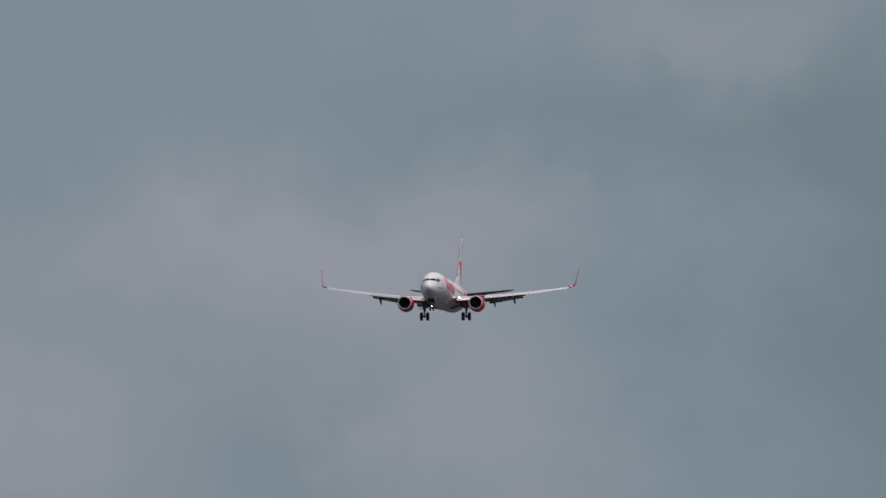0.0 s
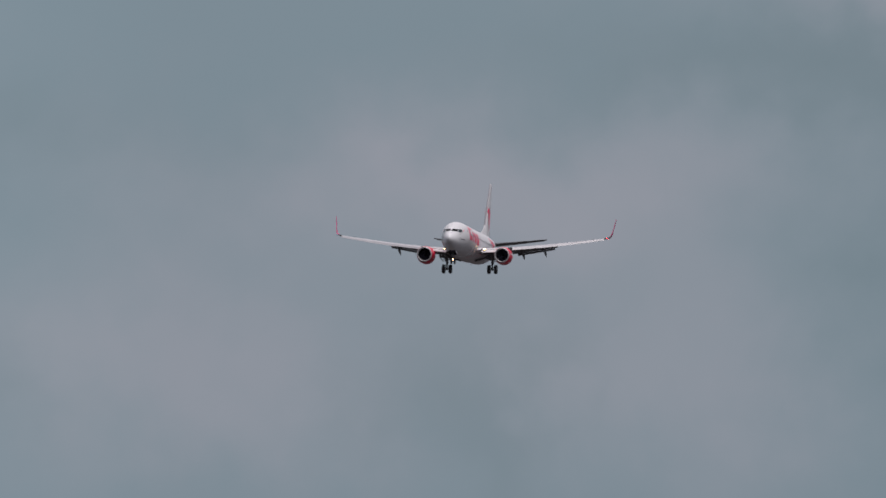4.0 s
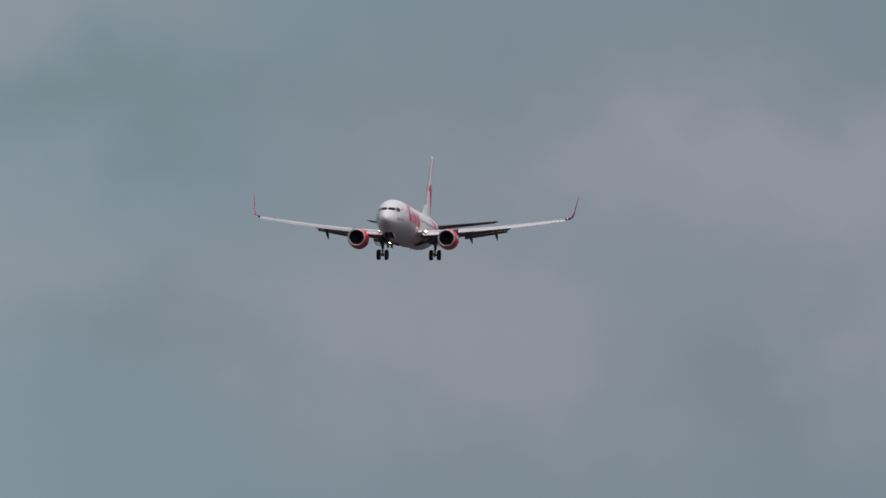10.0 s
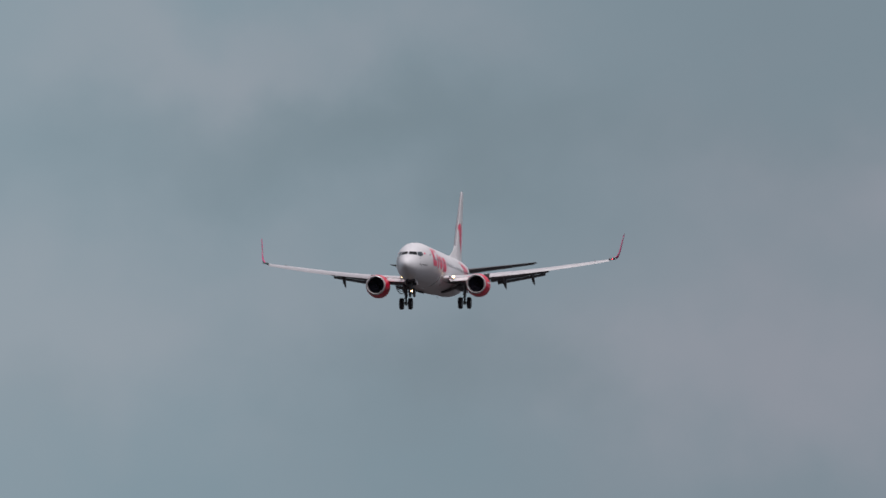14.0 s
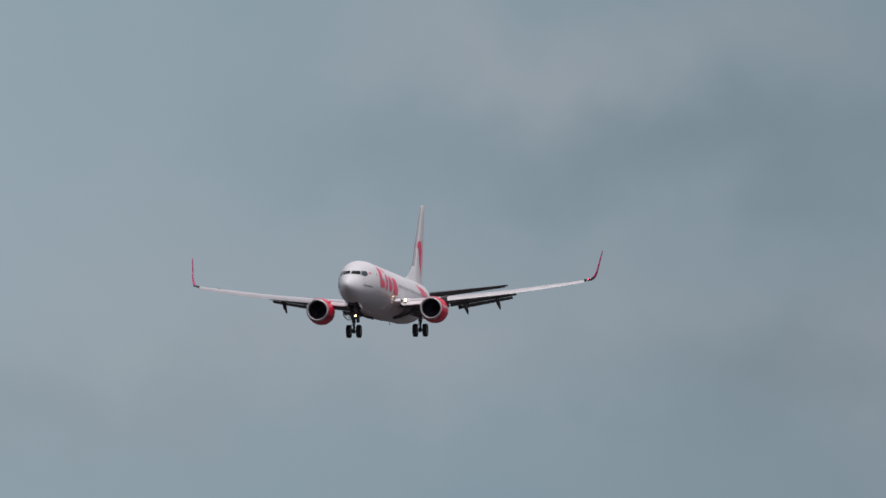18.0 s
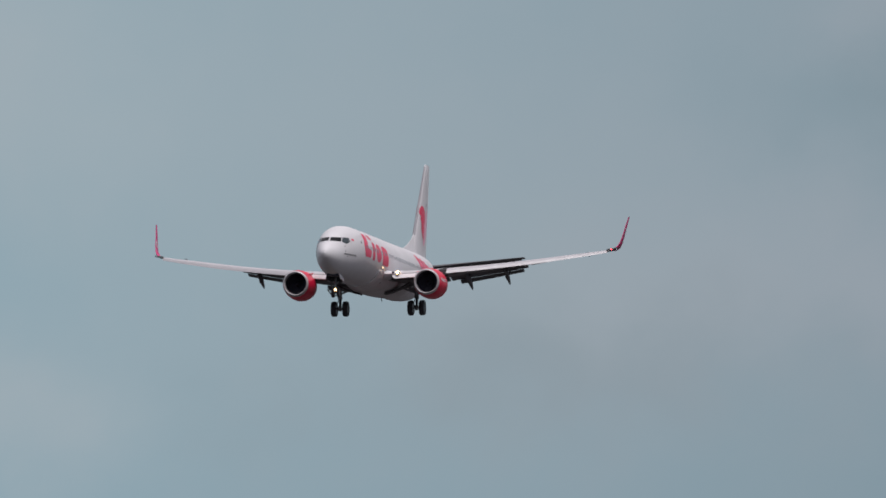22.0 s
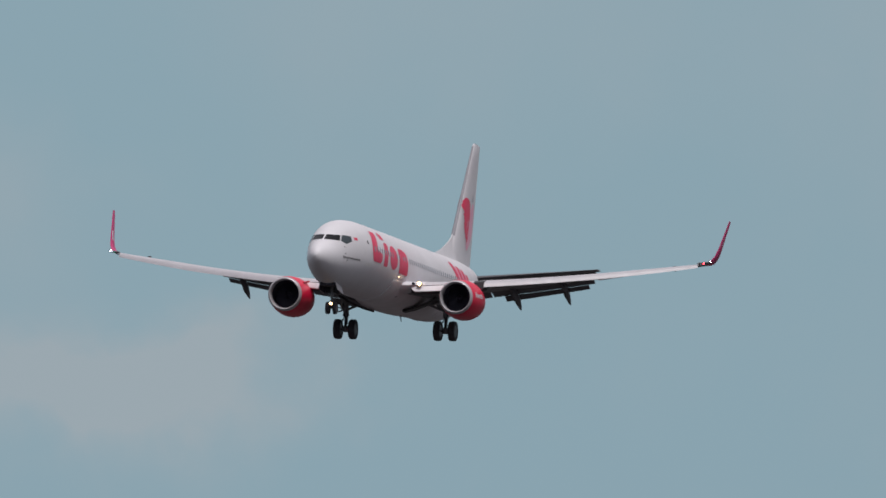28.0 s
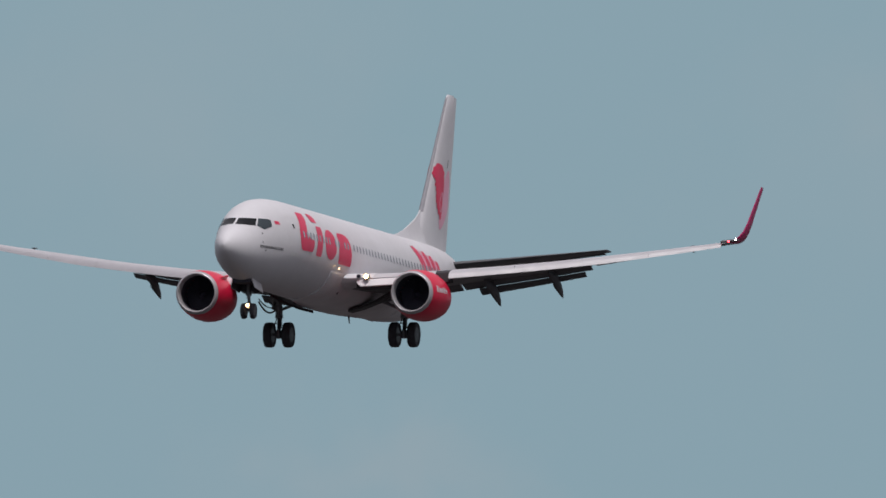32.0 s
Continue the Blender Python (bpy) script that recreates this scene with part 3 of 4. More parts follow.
    # white lettering on the outboard side, kept as plain bars
    if side > 0:
        x = 0.62
        for wide, tall in ((0.15, 0.28), (0.09, 0.25), (0.19, 0.20), (0.18, 0.20), (0.19, 0.26), (0.10, 0.25), (0.16, 0.20)):
            bm = bmesh.new()

            def cowl(s, h):
                r = smooth_curve((0.2, 0.5, 0.9, 1.5, 2.1, 2.7, 3.2), (0.965, 1.015, 1.055, 1.09, 1.09, 1.04, 0.96), s - e) + 0.008
                q = math.asin(max(-0.99, min(0.99, h / r)))
                return at(s, side * (ENGINE_Y + r * 1.01 * math.cos(q)), ENGINE_Z + r * math.sin(q))
            patch(bm, ((e + x, 0.06), (e + x + wide, 0.06), (e + x + wide + 0.02, 0.06 + tall), (e + x + 0.02, 0.06 + tall)), cowl, 2, 3)
            part("marking_bar", bm, WHITE, eng)
            x += wide + 0.07
    return eng


def fin_lines(z):
    """Leading and trailing edge of the fin at a height."""
    k = (z - 1.9) / (9.02 - 1.9)
    return 31.12 + k * (36.48 - 31.12), 36.75 + k * (38.15 - 36.75)


def fin_half(s, z):
    le, te = fin_lines(z)
    x = max(0.001, min(1, (s - le) / (te - le)))
    return (te - le) * 5 * 0.095 * (0.2969 * math.sqrt(x) - 0.126 * x - 0.3516 * x * x + 0.2843 * x ** 3 - 0.1015 * x ** 4)


def build_fin(plane):
    heights = [1.75, 2.6, 3.6, 4.8, 6.0, 7.2, 8.3, 8.95, 9.04, 9.07]
    rows = []
    for i, z in enumerate(heights):
        le, te = fin_lines(z)
        if z > 8.97:
            le, te = le + (z - 8.95) * 1.2, te - (z - 8.95) * 0.4
        rows.append([at(s, d, z) for s, d in section(le, te, 0, 0, 0.095 if z < 8.97 else 0.06, 0.0, 0.70, 8, 0.0)])
    fin = part("fin", skin(bmesh.new(), rows), WHITE, plane, "tall white swept tail fin")
    rows = []
    for z in (1.72, 4.0, 6.0, 8.0, 9.0):
        le, te = fin_lines(z)
        rows.append([at(s, d, z) for s, d in ((le + (te - le) * 0.702, fin_half(le + (te - le) * 0.7, z) ), (te, 0.015), (te, -0.015), (le + (te - le) * 0.702, -fin_half(le + (te - le) * 0.7, z)))])
    part("rudder", skin(bmesh.new(), rows), WHITE, fin)
    rows = []
    for s, top, w in ((27.4, 2.0, 0.04), (28.4, 2.16, 0.10), (29.4, 2.38, 0.16), (30.2, 2.62, 0.20), (31.0, 2.89, 0.22), (31.5, 3.08, 0.24), (31.95, 3.28, 0.25), (32.3, 3.52, 0.25)):
        rows.append([at(s, side * w * wide, 1.6 + (top - 1.6) * up) for side, wide, up in
                     ((-1, 1.9, 0), (-1, 1.05, 0.3), (-1, 0.6, 0.6), (-1, 0.3, 0.85), (-1, 0.08, 1), (1, 0.08, 1), (1, 0.3, 0.85), (1, 0.6, 0.6), (1, 1.05, 0.3), (1, 1.9, 0))])
    part("dorsal_fin", skin(bmesh.new(), rows), WHITE, fin, "white dorsal fillet")
    rows = []
    for z in (3.45, 5.2, 6.6, 8.0, 8.9):
        le, te = fin_lines(z)
        c = te - le
        edge = [(f * c, fin_half(le + f * c, z) + 0.005) for f in (0.030, 0.018, 0.008)]
        rows.append([at(le + a, d, z) for a, d in edge + [(-0.008, 0)] + [(a, -d) for a, d in edge[::-1]]])
    part("leading_edge_strip", skin(bmesh.new(), rows), LEAD_GREY, fin, "dull grey metal leading edge")
    return fin


def build_stabilizer(plane, side):
    def ring(y, x1):
        k = (y - 0.6) / (7.15 - 0.6)
        le, te, z = 34.15 + k * (37.75 - 34.15), 38.1 + k * (39.05 - 38.1), 1.15 + k * 0.93
        return [at(s, side * y, zz) for s, zz in section(le, te, z + 0.03, z - 0.05 + 0.05 * k, 0.10 - 0.035 * k, 0.0, x1, 7, 0.0)], (le, te, z)
    ys = [0.45, 2.0, 3.6, 5.2, 6.6, 7.06, 7.2]
    rows = [ring(y, 0.72)[0] for y in ys]
    # darker than a tailplane's own grey: shade of the lower face in the colour
    stab = part("horizontal_stabilizer", skin(bmesh.new(), rows), DARK_GREY, plane, "grey swept tailplane, coloured darker for its shaded lower face")
    rows = []
    for y in (0.9, 3.0, 5.0, 6.9):
        le, te, z = ring(y, 1)[1]
        c = te - le
        rows.append([at(s, side * y, zz) for s, zz in ((le + 0.722 * c, z + 0.025 * c - 0.028), (te, z - 0.04), (te, z - 0.06), (le + 0.722 * c, z - 0.025 * c - 0.028))])
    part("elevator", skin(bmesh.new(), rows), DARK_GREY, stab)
    return stab


def wheel(parent, centre, r, w):
    profile = ((0.60, -0.40), (0.78, -0.47), (0.93, -0.45), (0.985, -0.33), (1.0, 0.0), (0.985, 0.33), (0.93, 0.45), (0.78, 0.47), (0.60, 0.40))
    rows = []
    for k in range(28):
        q = k * math.tau / 28
        rows.append([Vector(centre) + Vector((o * w, math.cos(q) * f * r, math.sin(q) * f * r)) for f, o in profile])
    rows.append(rows[0])
    bm = skin(bmesh.new(), rows, closed=False)
    bmesh.ops.remove_doubles(bm, verts=bm.verts, dist=1e-5)
    part("tyre", bm, TYRE, parent, "black rubber tyre")
    bm = bmesh.new()
    rows = []
    for o, f in ((-0.40, 0.60), (-0.36, 0.50), (-0.26, 0.22), (-0.30, 0.12), (0.30, 0.12), (0.26, 0.22), (0.36, 0.50), (0.40, 0.60)):
        rows.append([Vector(centre) + Vector((o * w, math.cos(k * math.tau / 20) * f * r, math.sin(k * math.tau / 20) * f * r)) for k in range(20)])
    part("rim", skin(bm, rows), RIM, parent, "grey metal wheel rim")


def build_main_gear(plane, side):
    s, y, z = 19.5, side * 2.88, -3.03
    gear = part("main_gear", tube(bmesh.new(), at(s - 0.1, side * 2.95, -0.9), at(s - 0.02, y, -2.2), 0.19, 0.16, 14), STEEL, plane, "extended main landing gear leg")
    part("piston", tube(bmesh.new(), at(s - 0.02, y, -2.15), at(s, y, z), 0.085, 0.085, 12), RIM, gear)
    part("axle", tube(bmesh.new(), at(s, y - 0.6, z), at(s, y + 0.6, z), 0.07), STEEL, gear)
    part("axle_hub", tube(bmesh.new(), at(s, y, z - 0.16), at(s, y, z + 0.2), 0.13), STEEL, gear)
    part("side_brace", tube(bmesh.new(), at(s - 0.05, y, -1.95), at(s - 0.1, side * 1.3, -1.35), 0.07), STEEL, gear)
    part("drag_brace", tube(bmesh.new(), at(s - 0.05, y, -1.8), at(s - 1.3, side * 2.9, -1.2), 0.06), STEEL, gear)
    part("torsion_link", tube(bmesh.new(), at(s + 0.1, y, -2.1), at(s + 0.36, y, -2.5), 0.05, 0.04), STEEL, gear)
    part("torsion_link", tube(bmesh.new(), at(s + 0.36, y, -2.5), at(s + 0.06, y, -2.9), 0.04, 0.05), STEEL, gear)
    part("brake_hose", tube(bmesh.new(), at(s - 0.18, y + 0.05, -1.6), at(s - 0.14, y + 0.06, -2.9), 0.02, n=6), BLACK, gear)
    # looped hoses, the retraction actuator and the lock links
    for dy, bow in ((0.10, 0.16), (-0.10, 0.22)):
        pts = [at(s - 0.13 - bow * math.sin(math.pi * k / 7), y + dy + 0.06 * math.sin(math.pi * k / 3.5), -2.15 - 0.8 * k / 7) for k in range(8)]
        bm = bmesh.new()
        for p, q in zip(pts, pts[1:]):
            tube(bm, p, q, 0.022, n=6)
        part("brake_hose", bm, BLACK, gear)
    part("actuator", tube(bmesh.new(), at(s - 0.12, side * 2.95, -1.25), at(s - 0.15, side * 1.9, -1.62), 0.085, 0.055, 10), STEEL, gear)
    part("lock_link", tube(bmesh.new(), at(s - 0.08, side * 2.1, -1.62), at(s - 0.12, side * 2.45, -1.2), 0.04, n=8), STEEL, gear)
    part("walking_beam", tube(bmesh.new(), at(s - 0.1, side * 1.25, -1.42), at(s - 0.1, side * 3.2, -1.28), 0.07, n=8), STEEL, gear)
    part("leg_collar", tube(bmesh.new(), at(s - 0.02, y, -2.28), at(s - 0.02, y, -2.14), 0.19, 0.17, 14), STEEL, gear)
    # bowed hydraulic lines and the rod that carry the outer door
    for dz, low, thick in ((0.0, 0.20, 0.042), (0.13, 0.10, 0.028)):
        pts = [at(s - 0.16, side * (2.98 + 0.82 * k / 8), -1.92 + dz + 0.36 * (k / 8) ** 2 - low * math.sin(math.pi * k / 8)) for k in range(9)]
        bm = bmesh.new()
        for p, q in zip(pts, pts[1:]):
            tube(bm, p, q, thick, n=7)
        part("door_rod", bm, STEEL, gear, "bowed rod between leg and outer gear door")
    part("door_rod", tube(bmesh.new(), at(s - 0.12, side * 3.0, -1.86), at(s - 0.06, side * 3.62, -1.30), 0.05, 0.04, 8), STEEL, gear)
    for zz, dy in ((-2.36, 0.12), (-2.52, -0.13), (-2.70, 0.11)):
        part("hose_clip", box(bmesh.new(), at(s - 0.10, y + dy, zz), (0.10, 0.08, 0.07)), STEEL, gear)
    bm = box(bmesh.new(), at(s - 0.02, side * 3.1, -1.55), (0.04, 0.55, 0.75), Matrix.Rotation(side * radians(5), 4, "Y"))
    part("gear_door", bm, BELLY, gear, "grey door on the landing gear leg")
    for d in (-0.43, 0.43):
        wheel(gear, at(s, y + d, z), 0.565, 0.40)
    return gear


def build_nose_gear(plane):
    s, z = 4.22, -3.10
    gear = part("nose_gear", tube(bmesh.new(), at(s - 0.12, 0, -1.5), at(s - 0.02, 0, -2.55), 0.09, 0.085, 12), STEEL, plane, "extended nose landing gear leg")
    part("piston", tube(bmesh.new(), at(s - 0.02, 0, -2.5), at(s, 0, z), 0.055), RIM, gear)
    part("axle", tube(bmesh.new(), at(s, -0.3, z), at(s, 0.3, z), 0.045), STEEL, gear)
    part("drag_brace", tube(bmesh.new(), at(s - 0.05, 0, -2.3), at(s + 1.0, 0, -1.75), 0.05), STEEL, gear)
    part("torsion_link", tube(bmesh.new(), at(s + 0.06, 0, -2.45), at(s + 0.26, 0, -2.75), 0.035), STEEL, gear)
    part("torsion_link", tube(bmesh.new(), at(s + 0.26, 0, -2.75), at(s + 0.04, 0, -3.0), 0.03), STEEL, gear)
    for d in (-0.21, 0.21):
        wheel(gear, at(s, d, z), 0.345, 0.20)
    for side in (-1, 1):
        leaf = [at(3.05, side * 0.42, -1.68), at(4.6, side * 0.42, -1.84), at(4.55, side * 0.54, -2.28), at(3.2, side * 0.54, -2.13)]
        bm = skin(bmesh.new(), [[p + Vector((k, 0, 0)) for p in leaf] for k in (-0.015, 0.015)])
        # black sheet puts the shade of the door's inner face in as colour
        shade_leaf = [p + Vector((side * 0.022, 0, 0)) for p in leaf]
        part("door_inner_shade", skin(bmesh.new(), [[p + Vector((k, 0, 0)) for p in shade_leaf] for k in (-0.004, 0.004)]), BLACK, gear)
        part("gear_door", bm, WHITE, gear, "white nose gear door")
    bm = box(bmesh.new(), at(3.8, 0, -1.84), (0.78, 1.56, 0.22))
    part("gear_bay", bm, BLACK, gear)
    # added filler block for the shade between doors and leg
    part("bay_shade_block", box(bmesh.new(), at(s + 0.30, 0, -2.06), (0.80, 0.6, 0.5)), SHADE_FILL, gear, "dark block filling the shaded gap between the nose gear doors")
    part("steering_collar", tube(bmesh.new(), at(s - 0.04, 0, -2.42), at(s - 0.03, 0, -2.24), 0.14, 0.13, 12), STEEL, gear)
    for d in (-0.11, 0.11):
        part("steering_jack", tube(bmesh.new(), at(s - 0.18, d * 1.6, -2.30), at(s + 0.1, d * 1.6, -2.30), 0.045, n=8), STEEL, gear)
    part("lamp_housing", tube(bmesh.new(), at(s - 0.20, 0, -2.86), at(s - 0.02, 0, -2.86), 0.13, 0.09, 14), STEEL, gear)
    bm = bmesh.new()
    bmesh.ops.create_uvsphere(bm, u_segments=14, v_segments=8, radius=0.080, matrix=Matrix.Translation(at(s - 0.20, 0, -2.86)) @ Matrix.Diagonal((1, 0.5, 1, 1)))
    part("taxi_light", bm, TAXI_LIGHT, gear, "lit taxi light on the nose gear")
    return gear


def side_block(plane_part, side, s0, s1, z0, z1, slant, mat, name="livery_block", rounded=0.25, off=0.012, nu=5, nv=10, taper=0.0):
    """A block of livery colour on the fuselage side, its ends rounded; slant: how far the top leans forward."""
    bm = bmesh.new()
    rows = []
    for j in range(nv + 1):
        v = j / nv
        z = z0 + (z1 - z0) * v
        edge = min(v, 1 - v) * (z1 - z0)
        cut = rounded - math.sqrt(max(0, rounded ** 2 - (rounded - edge) ** 2)) if edge < rounded else 0.0
        a, b = s0 + cut - slant * v, s1 - cut - (slant + taper) * v
        rows.append([bm.verts.new(hull_side(a + (b - a) * i / nu, z, side, off)) for i in range(nu + 1)])
    for a, b in zip(rows, rows[1:]):
        for i in range(nu):
            bm.faces.new((a[i], a[i + 1], b[i + 1], b[i]))
    return part(name, bm, mat, plane_part)


def outline_block(plane_part, side, heights, front, rear, mat, name="livery_block", off=0.012, nu=6):
    """A plain shape of livery colour: its front and rear edge at some heights, with smooth edges between them."""
    rows = []
    bm = bmesh.new()
    lines = sorted({round(heights[0] + (heights[-1] - heights[0]) * k / 24, 4) for k in range(25)} | {round(h, 4) for h in heights})
    for z in lines:
        a, b = smooth_curve(heights, front, z), smooth_curve(heights, rear, z)
        rows.append([bm.verts.new(hull_side(a + (b - a) * i / nu, z, side, off)) for i in range(nu + 1)])
    for p, q in zip(rows, rows[1:]):
        for i in range(nu):
            bm.faces.new((p[i], p[i + 1], q[i + 1], q[i]))
    bmesh.ops.remove_doubles(bm, verts=bm.verts, dist=0.0005)
    return part(name, bm, mat, plane_part)


def build_fuselage(plane):
    stations = [6.5 * (k / 30) ** 2 for k in range(31)] + [7 + 18 * k / 12 for k in range(13)] + [25.5 + 12.5 * k / 22 for k in range(23)]
    rows = []
    for s in stations:
        zc, h, w = hull(s)
        rows.append([at(s, w * math.cos(q), zc + h * math.sin(q)) for q in (k * math.tau / 56 for k in range(56))])
    body = part("fuselage", skin(bmesh.new(), rows), WHITE, plane, "white fuselage with red livery blocks", sharp=60)
    # wing to body fairing
    rings = (11.4, 12.0, 12.6, 13.0, 13.4, 14.4, 15.4, 16.4, 17.4, 18.4, 19.5, 20.5, 21.4, 22.3, 23.2, 24.0, 24.6)

    def fairing(s, q, off=0.0):
        """Grows gently out of the round hull into a flat-bottomed box and back again."""
        grown = smooth_curve((11.4, 13.4, 14.3, 15.6, 17.4, 19.0, 21.0, 22.6, 24.6), (-0.08, -0.06, 0.03, 0.34, 0.84, 1.0, 0.92, 0.52, -0.06), s)
        y, z = (2.1 + off) * math.cos(q), -1.05 + (-(1.06 + off) * abs(math.sin(q)) ** 0.7 if math.sin(q) < 0 else 0.5 * math.sin(q))
        zc, h, w = hull(s)
        near = 0.995 / math.hypot(y / w, (z - zc) / h)
        return at(s, y * (near + (1 - near) * grown), zc + (z - zc) * (near + (1 - near) * grown))
    pod = part("belly_fairing", skin(bmesh.new(), [[fairing(s, k * math.tau / 40) for k in range(40)] for s in rings]), FAIRING, plane, "off-white wing to body fairing", sharp=70)
    # underneath: dark bars for the shade of wheel wells and leg slots, air inlets
    for side in (-1, 1):
        def under(a, b):
            return fairing(a, -math.pi / 2 + side * b, 0.012)
        rows = [[at(s, side * y, z + dz) for s, dz in ((17.25, 0.0), (18.0, -0.01), (18.0, 0.11), (17.25, 0.12))] for y, z in ((0.90, -2.17), (1.5, -2.02), (2.2, -1.74), (2.8, -1.38))]
        part("wheel_well_shade", skin(bmesh.new(), rows), SHADE_FILL, pod, "dark bar for the shade at the wheel well edge")
        bm = patch(bmesh.new(), ((14.2, 0.72), (14.8, 0.70), (14.8, 0.84), (14.2, 0.80)), under, 4, 3)
        part("air_inlet", bm, BLACK, pod, "small dark air inlet")
    rows = [[at(s, d, 1.16 + zz) for d, zz in ((0.2 * math.cos(q), 0.24 * math.sin(q)) for q in (k * math.tau / 14 for k in range(14)))] for s in (37.9, 38.25)]
    part("tail_exhaust", skin(bmesh.new(), rows), STEEL, body)
    # windscreen and side windows
    for side in (-1, 1):
        bm = patch(bmesh.new(), ((0.045, 0.525), (0.78, 0.495), (0.71, 0.83), (0.045, 0.825)), lambda a, b: hull_front(a, b, side, 0.014), 9, 6)
        part("cockpit_window", bm, GLASS, body, "dark cockpit window pane")
        bm = bmesh.new()
        for corners in (((2.40, 0.50), (2.80, 0.36), (3.20, 0.86), (2.80, 0.845)), ((2.80, 0.36), (3.50, 0.55), (3.60, 0.85), (3.20, 0.86))):
            patch(bm, corners, lambda a, b: hull_side(a, b, side, 0.014), 7, 7)
        bmesh.ops.remove_doubles(bm, verts=bm.verts, dist=0.002)
        part("cockpit_window", bm, SIDE_GLASS, body, "dark cockpit side window pane, bluish with painted sky reflection")
    # cabin windows
    for side in (-1, 1):
        s = 6.55
        while s < 31.8:
            if not (11.0 < s < 11.4 or 12.35 < s < 12.8 or 13.8 < s < 14.3):
                bm = bmesh.new()
                ring = []
                for k in range(12):
                    q = k * math.tau / 12
                    ring.append((s + 0.105 * math.copysign(abs(math.cos(q)) ** 0.7, math.cos(q)), 0.44 + 0.155 * math.copysign(abs(math.sin(q)) ** 0.7, math.sin(q))))
                bm.faces.new([bm.verts.new(hull_side(a, b, side, 0.02)) for a, b in ring])
                part("cabin_window", bm, PANE, body, smooth=False)
            s += 0.508
    # doors: outlines, handles and small windows
    for side in (-1, 1):
        for s, w, z0, z1 in ((5.52, 0.86, -0.60, 1.16), (33.1, 0.76, -0.45, 1.2)):
            for a, b, c, d in ((s - w / 2, s + w / 2, z0 - 0.016, z0 + 0.016), (s - w / 2, s + w / 2, z1 - 0.016, z1 + 0.016), (s - w / 2 - 0.016, s - w / 2 + 0.016, z0, z1), (s + w / 2 - 0.016, s + w / 2 + 0.016, z0, z1)):
                bm = patch(bmesh.new(), ((a, c), (b, c), (b, d), (a, d)), lambda u, v: hull_side(u, v, side, 0.010), 4, 8)
                part("door_seam", bm, SEAM, body)
            bm = patch(bmesh.new(), ((s - 0.07, 0.62), (s + 0.07, 0.62), (s + 0.07, 0.80), (s - 0.07, 0.80)), lambda u, v: hull_side(u, v, side, 0.014), 2, 2)
            part("door_window", bm, GLASS, body)
            bm = patch(bmesh.new(), ((s - 0.36, z0 - 0.02), (s + 0.36, z0 - 0.02), (s + 0.36, z0 + 0.16), (s - 0.36, z0 + 0.16)), lambda u, v: hull_side(u, v, side, 0.008), 3, 2)
            part("door_sill", bm, SEAM, body)
        for s in (17.2, 18.2):
            for a, b, c, d in ((s - 0.26, s + 0.26, -0.03, 0.0), (s - 0.26, s + 0.26, 0.93, 0.96), (s - 0.27, s - 0.24, 0, 0.95), (s + 0.24, s + 0.27, 0, 0.95)):
                bm = patch(bmesh.new(), ((a, c), (b, c), (b, d), (a, d)), lambda u, v: hull_side(u, v, side, 0.008), 2, 4)
                part("exit_seam", bm, SEAM, body)
    # livery: tall red blocks on each side, forward and aft
    for side in (-1, 1):
        outline_block(body, side, (-0.27, -0.20, 0.0, 0.26, 0.36, 0.6, 0.95, 1.36, 1.43), (6.35, 6.18, 6.10, 6.08, 6.08, 6.15, 6.38, 6.66, 6.75), (7.62, 7.80, 7.98, 8.05, 7.35, 7.15, 7.36, 7.68, 7.62), RED)
        outline_block(body, side, (-0.36, -0.28, 0.3, 0.9, 0.98), (8.44, 8.36, 8.58, 8.86, 8.96), (9.14, 9.22, 9.44, 9.72, 9.64), RED)
        outline_block(body, side, (1.13, 1.2, 1.42, 1.5), (8.62, 8.5, 8.5, 8.62), (9.35, 9.42, 9.42, 9.2), RED)
        disc = [math.pi * (k / 16 - 0.5) for k in range(17)]
        outline_block(body, side, [0.30 + 0.665 * math.sin(q) for q in disc], [10.80 + 0.10 * math.sin(q) - 0.93 * math.cos(q) for q in disc], [10.80 + 0.10 * math.sin(q) + 0.93 * math.cos(q) for q in disc], RED)
        outline_block(body, side, (-0.44, -0.36, 0.3, 0.7, 0.88, 0.95), (12.14, 12.04, 12.10, 12.16, 12.22, 12.4), (13.95, 14.08, 14.16, 14.05, 13.75, 13.3), RED)
        # aft: a tall slanted bar, then paler strips between red ones
        outline_block(body, side, (-0.3, 0.4, 1.36, 1.42), (26.3, 26.2, 25.75, 25.8), (27.05, 26.95, 26.4, 26.2), RED)
        for start, wide, top, mat in ((27.05, 0.28, 1.28, PINK), (27.38, 0.62, 1.26, RED), (28.05, 0.22, 1.16, PINK), (28.30, 0.62, 1.14, RED), (28.97, 0.22, 1.0, PINK), (29.22, 0.55, 0.95, RED)):
            side_block(body, side, start, start + wide, -0.28, top, 0.35, mat, rounded=0.08)
        x = 27.3
        for wide in (0.26, 0.2, 0.26, 0.26, 0.22):
            side_block(body, side, x, x + wide, -0.56, -0.42, 0.02, TEXT_GREY, "marking_bar", rounded=0.02, nu=2, nv=2)
            x += wide + 0.14
        # small flag: red over white
        side_block(body, side, 3.86, 4.24, 0.68, 0.82, 0.0, RED, "flag_stripe", rounded=0.0, nv=2)
        # type lettering below the cockpit, kept as plain bars
        x = 2.25
        for wide in (0.12, 0.12, 0.06, 0.12, 0.12, 0.12, 0.16, 0.10, 0.10, 0.10, 0.08, 0.10, 0.10, 0.10):
            side_block(body, side, x, x + wide, -0.45, -0.34, 0.02, TEXT_GREY, "marking_bar", rounded=0.01, nu=2, nv=2)
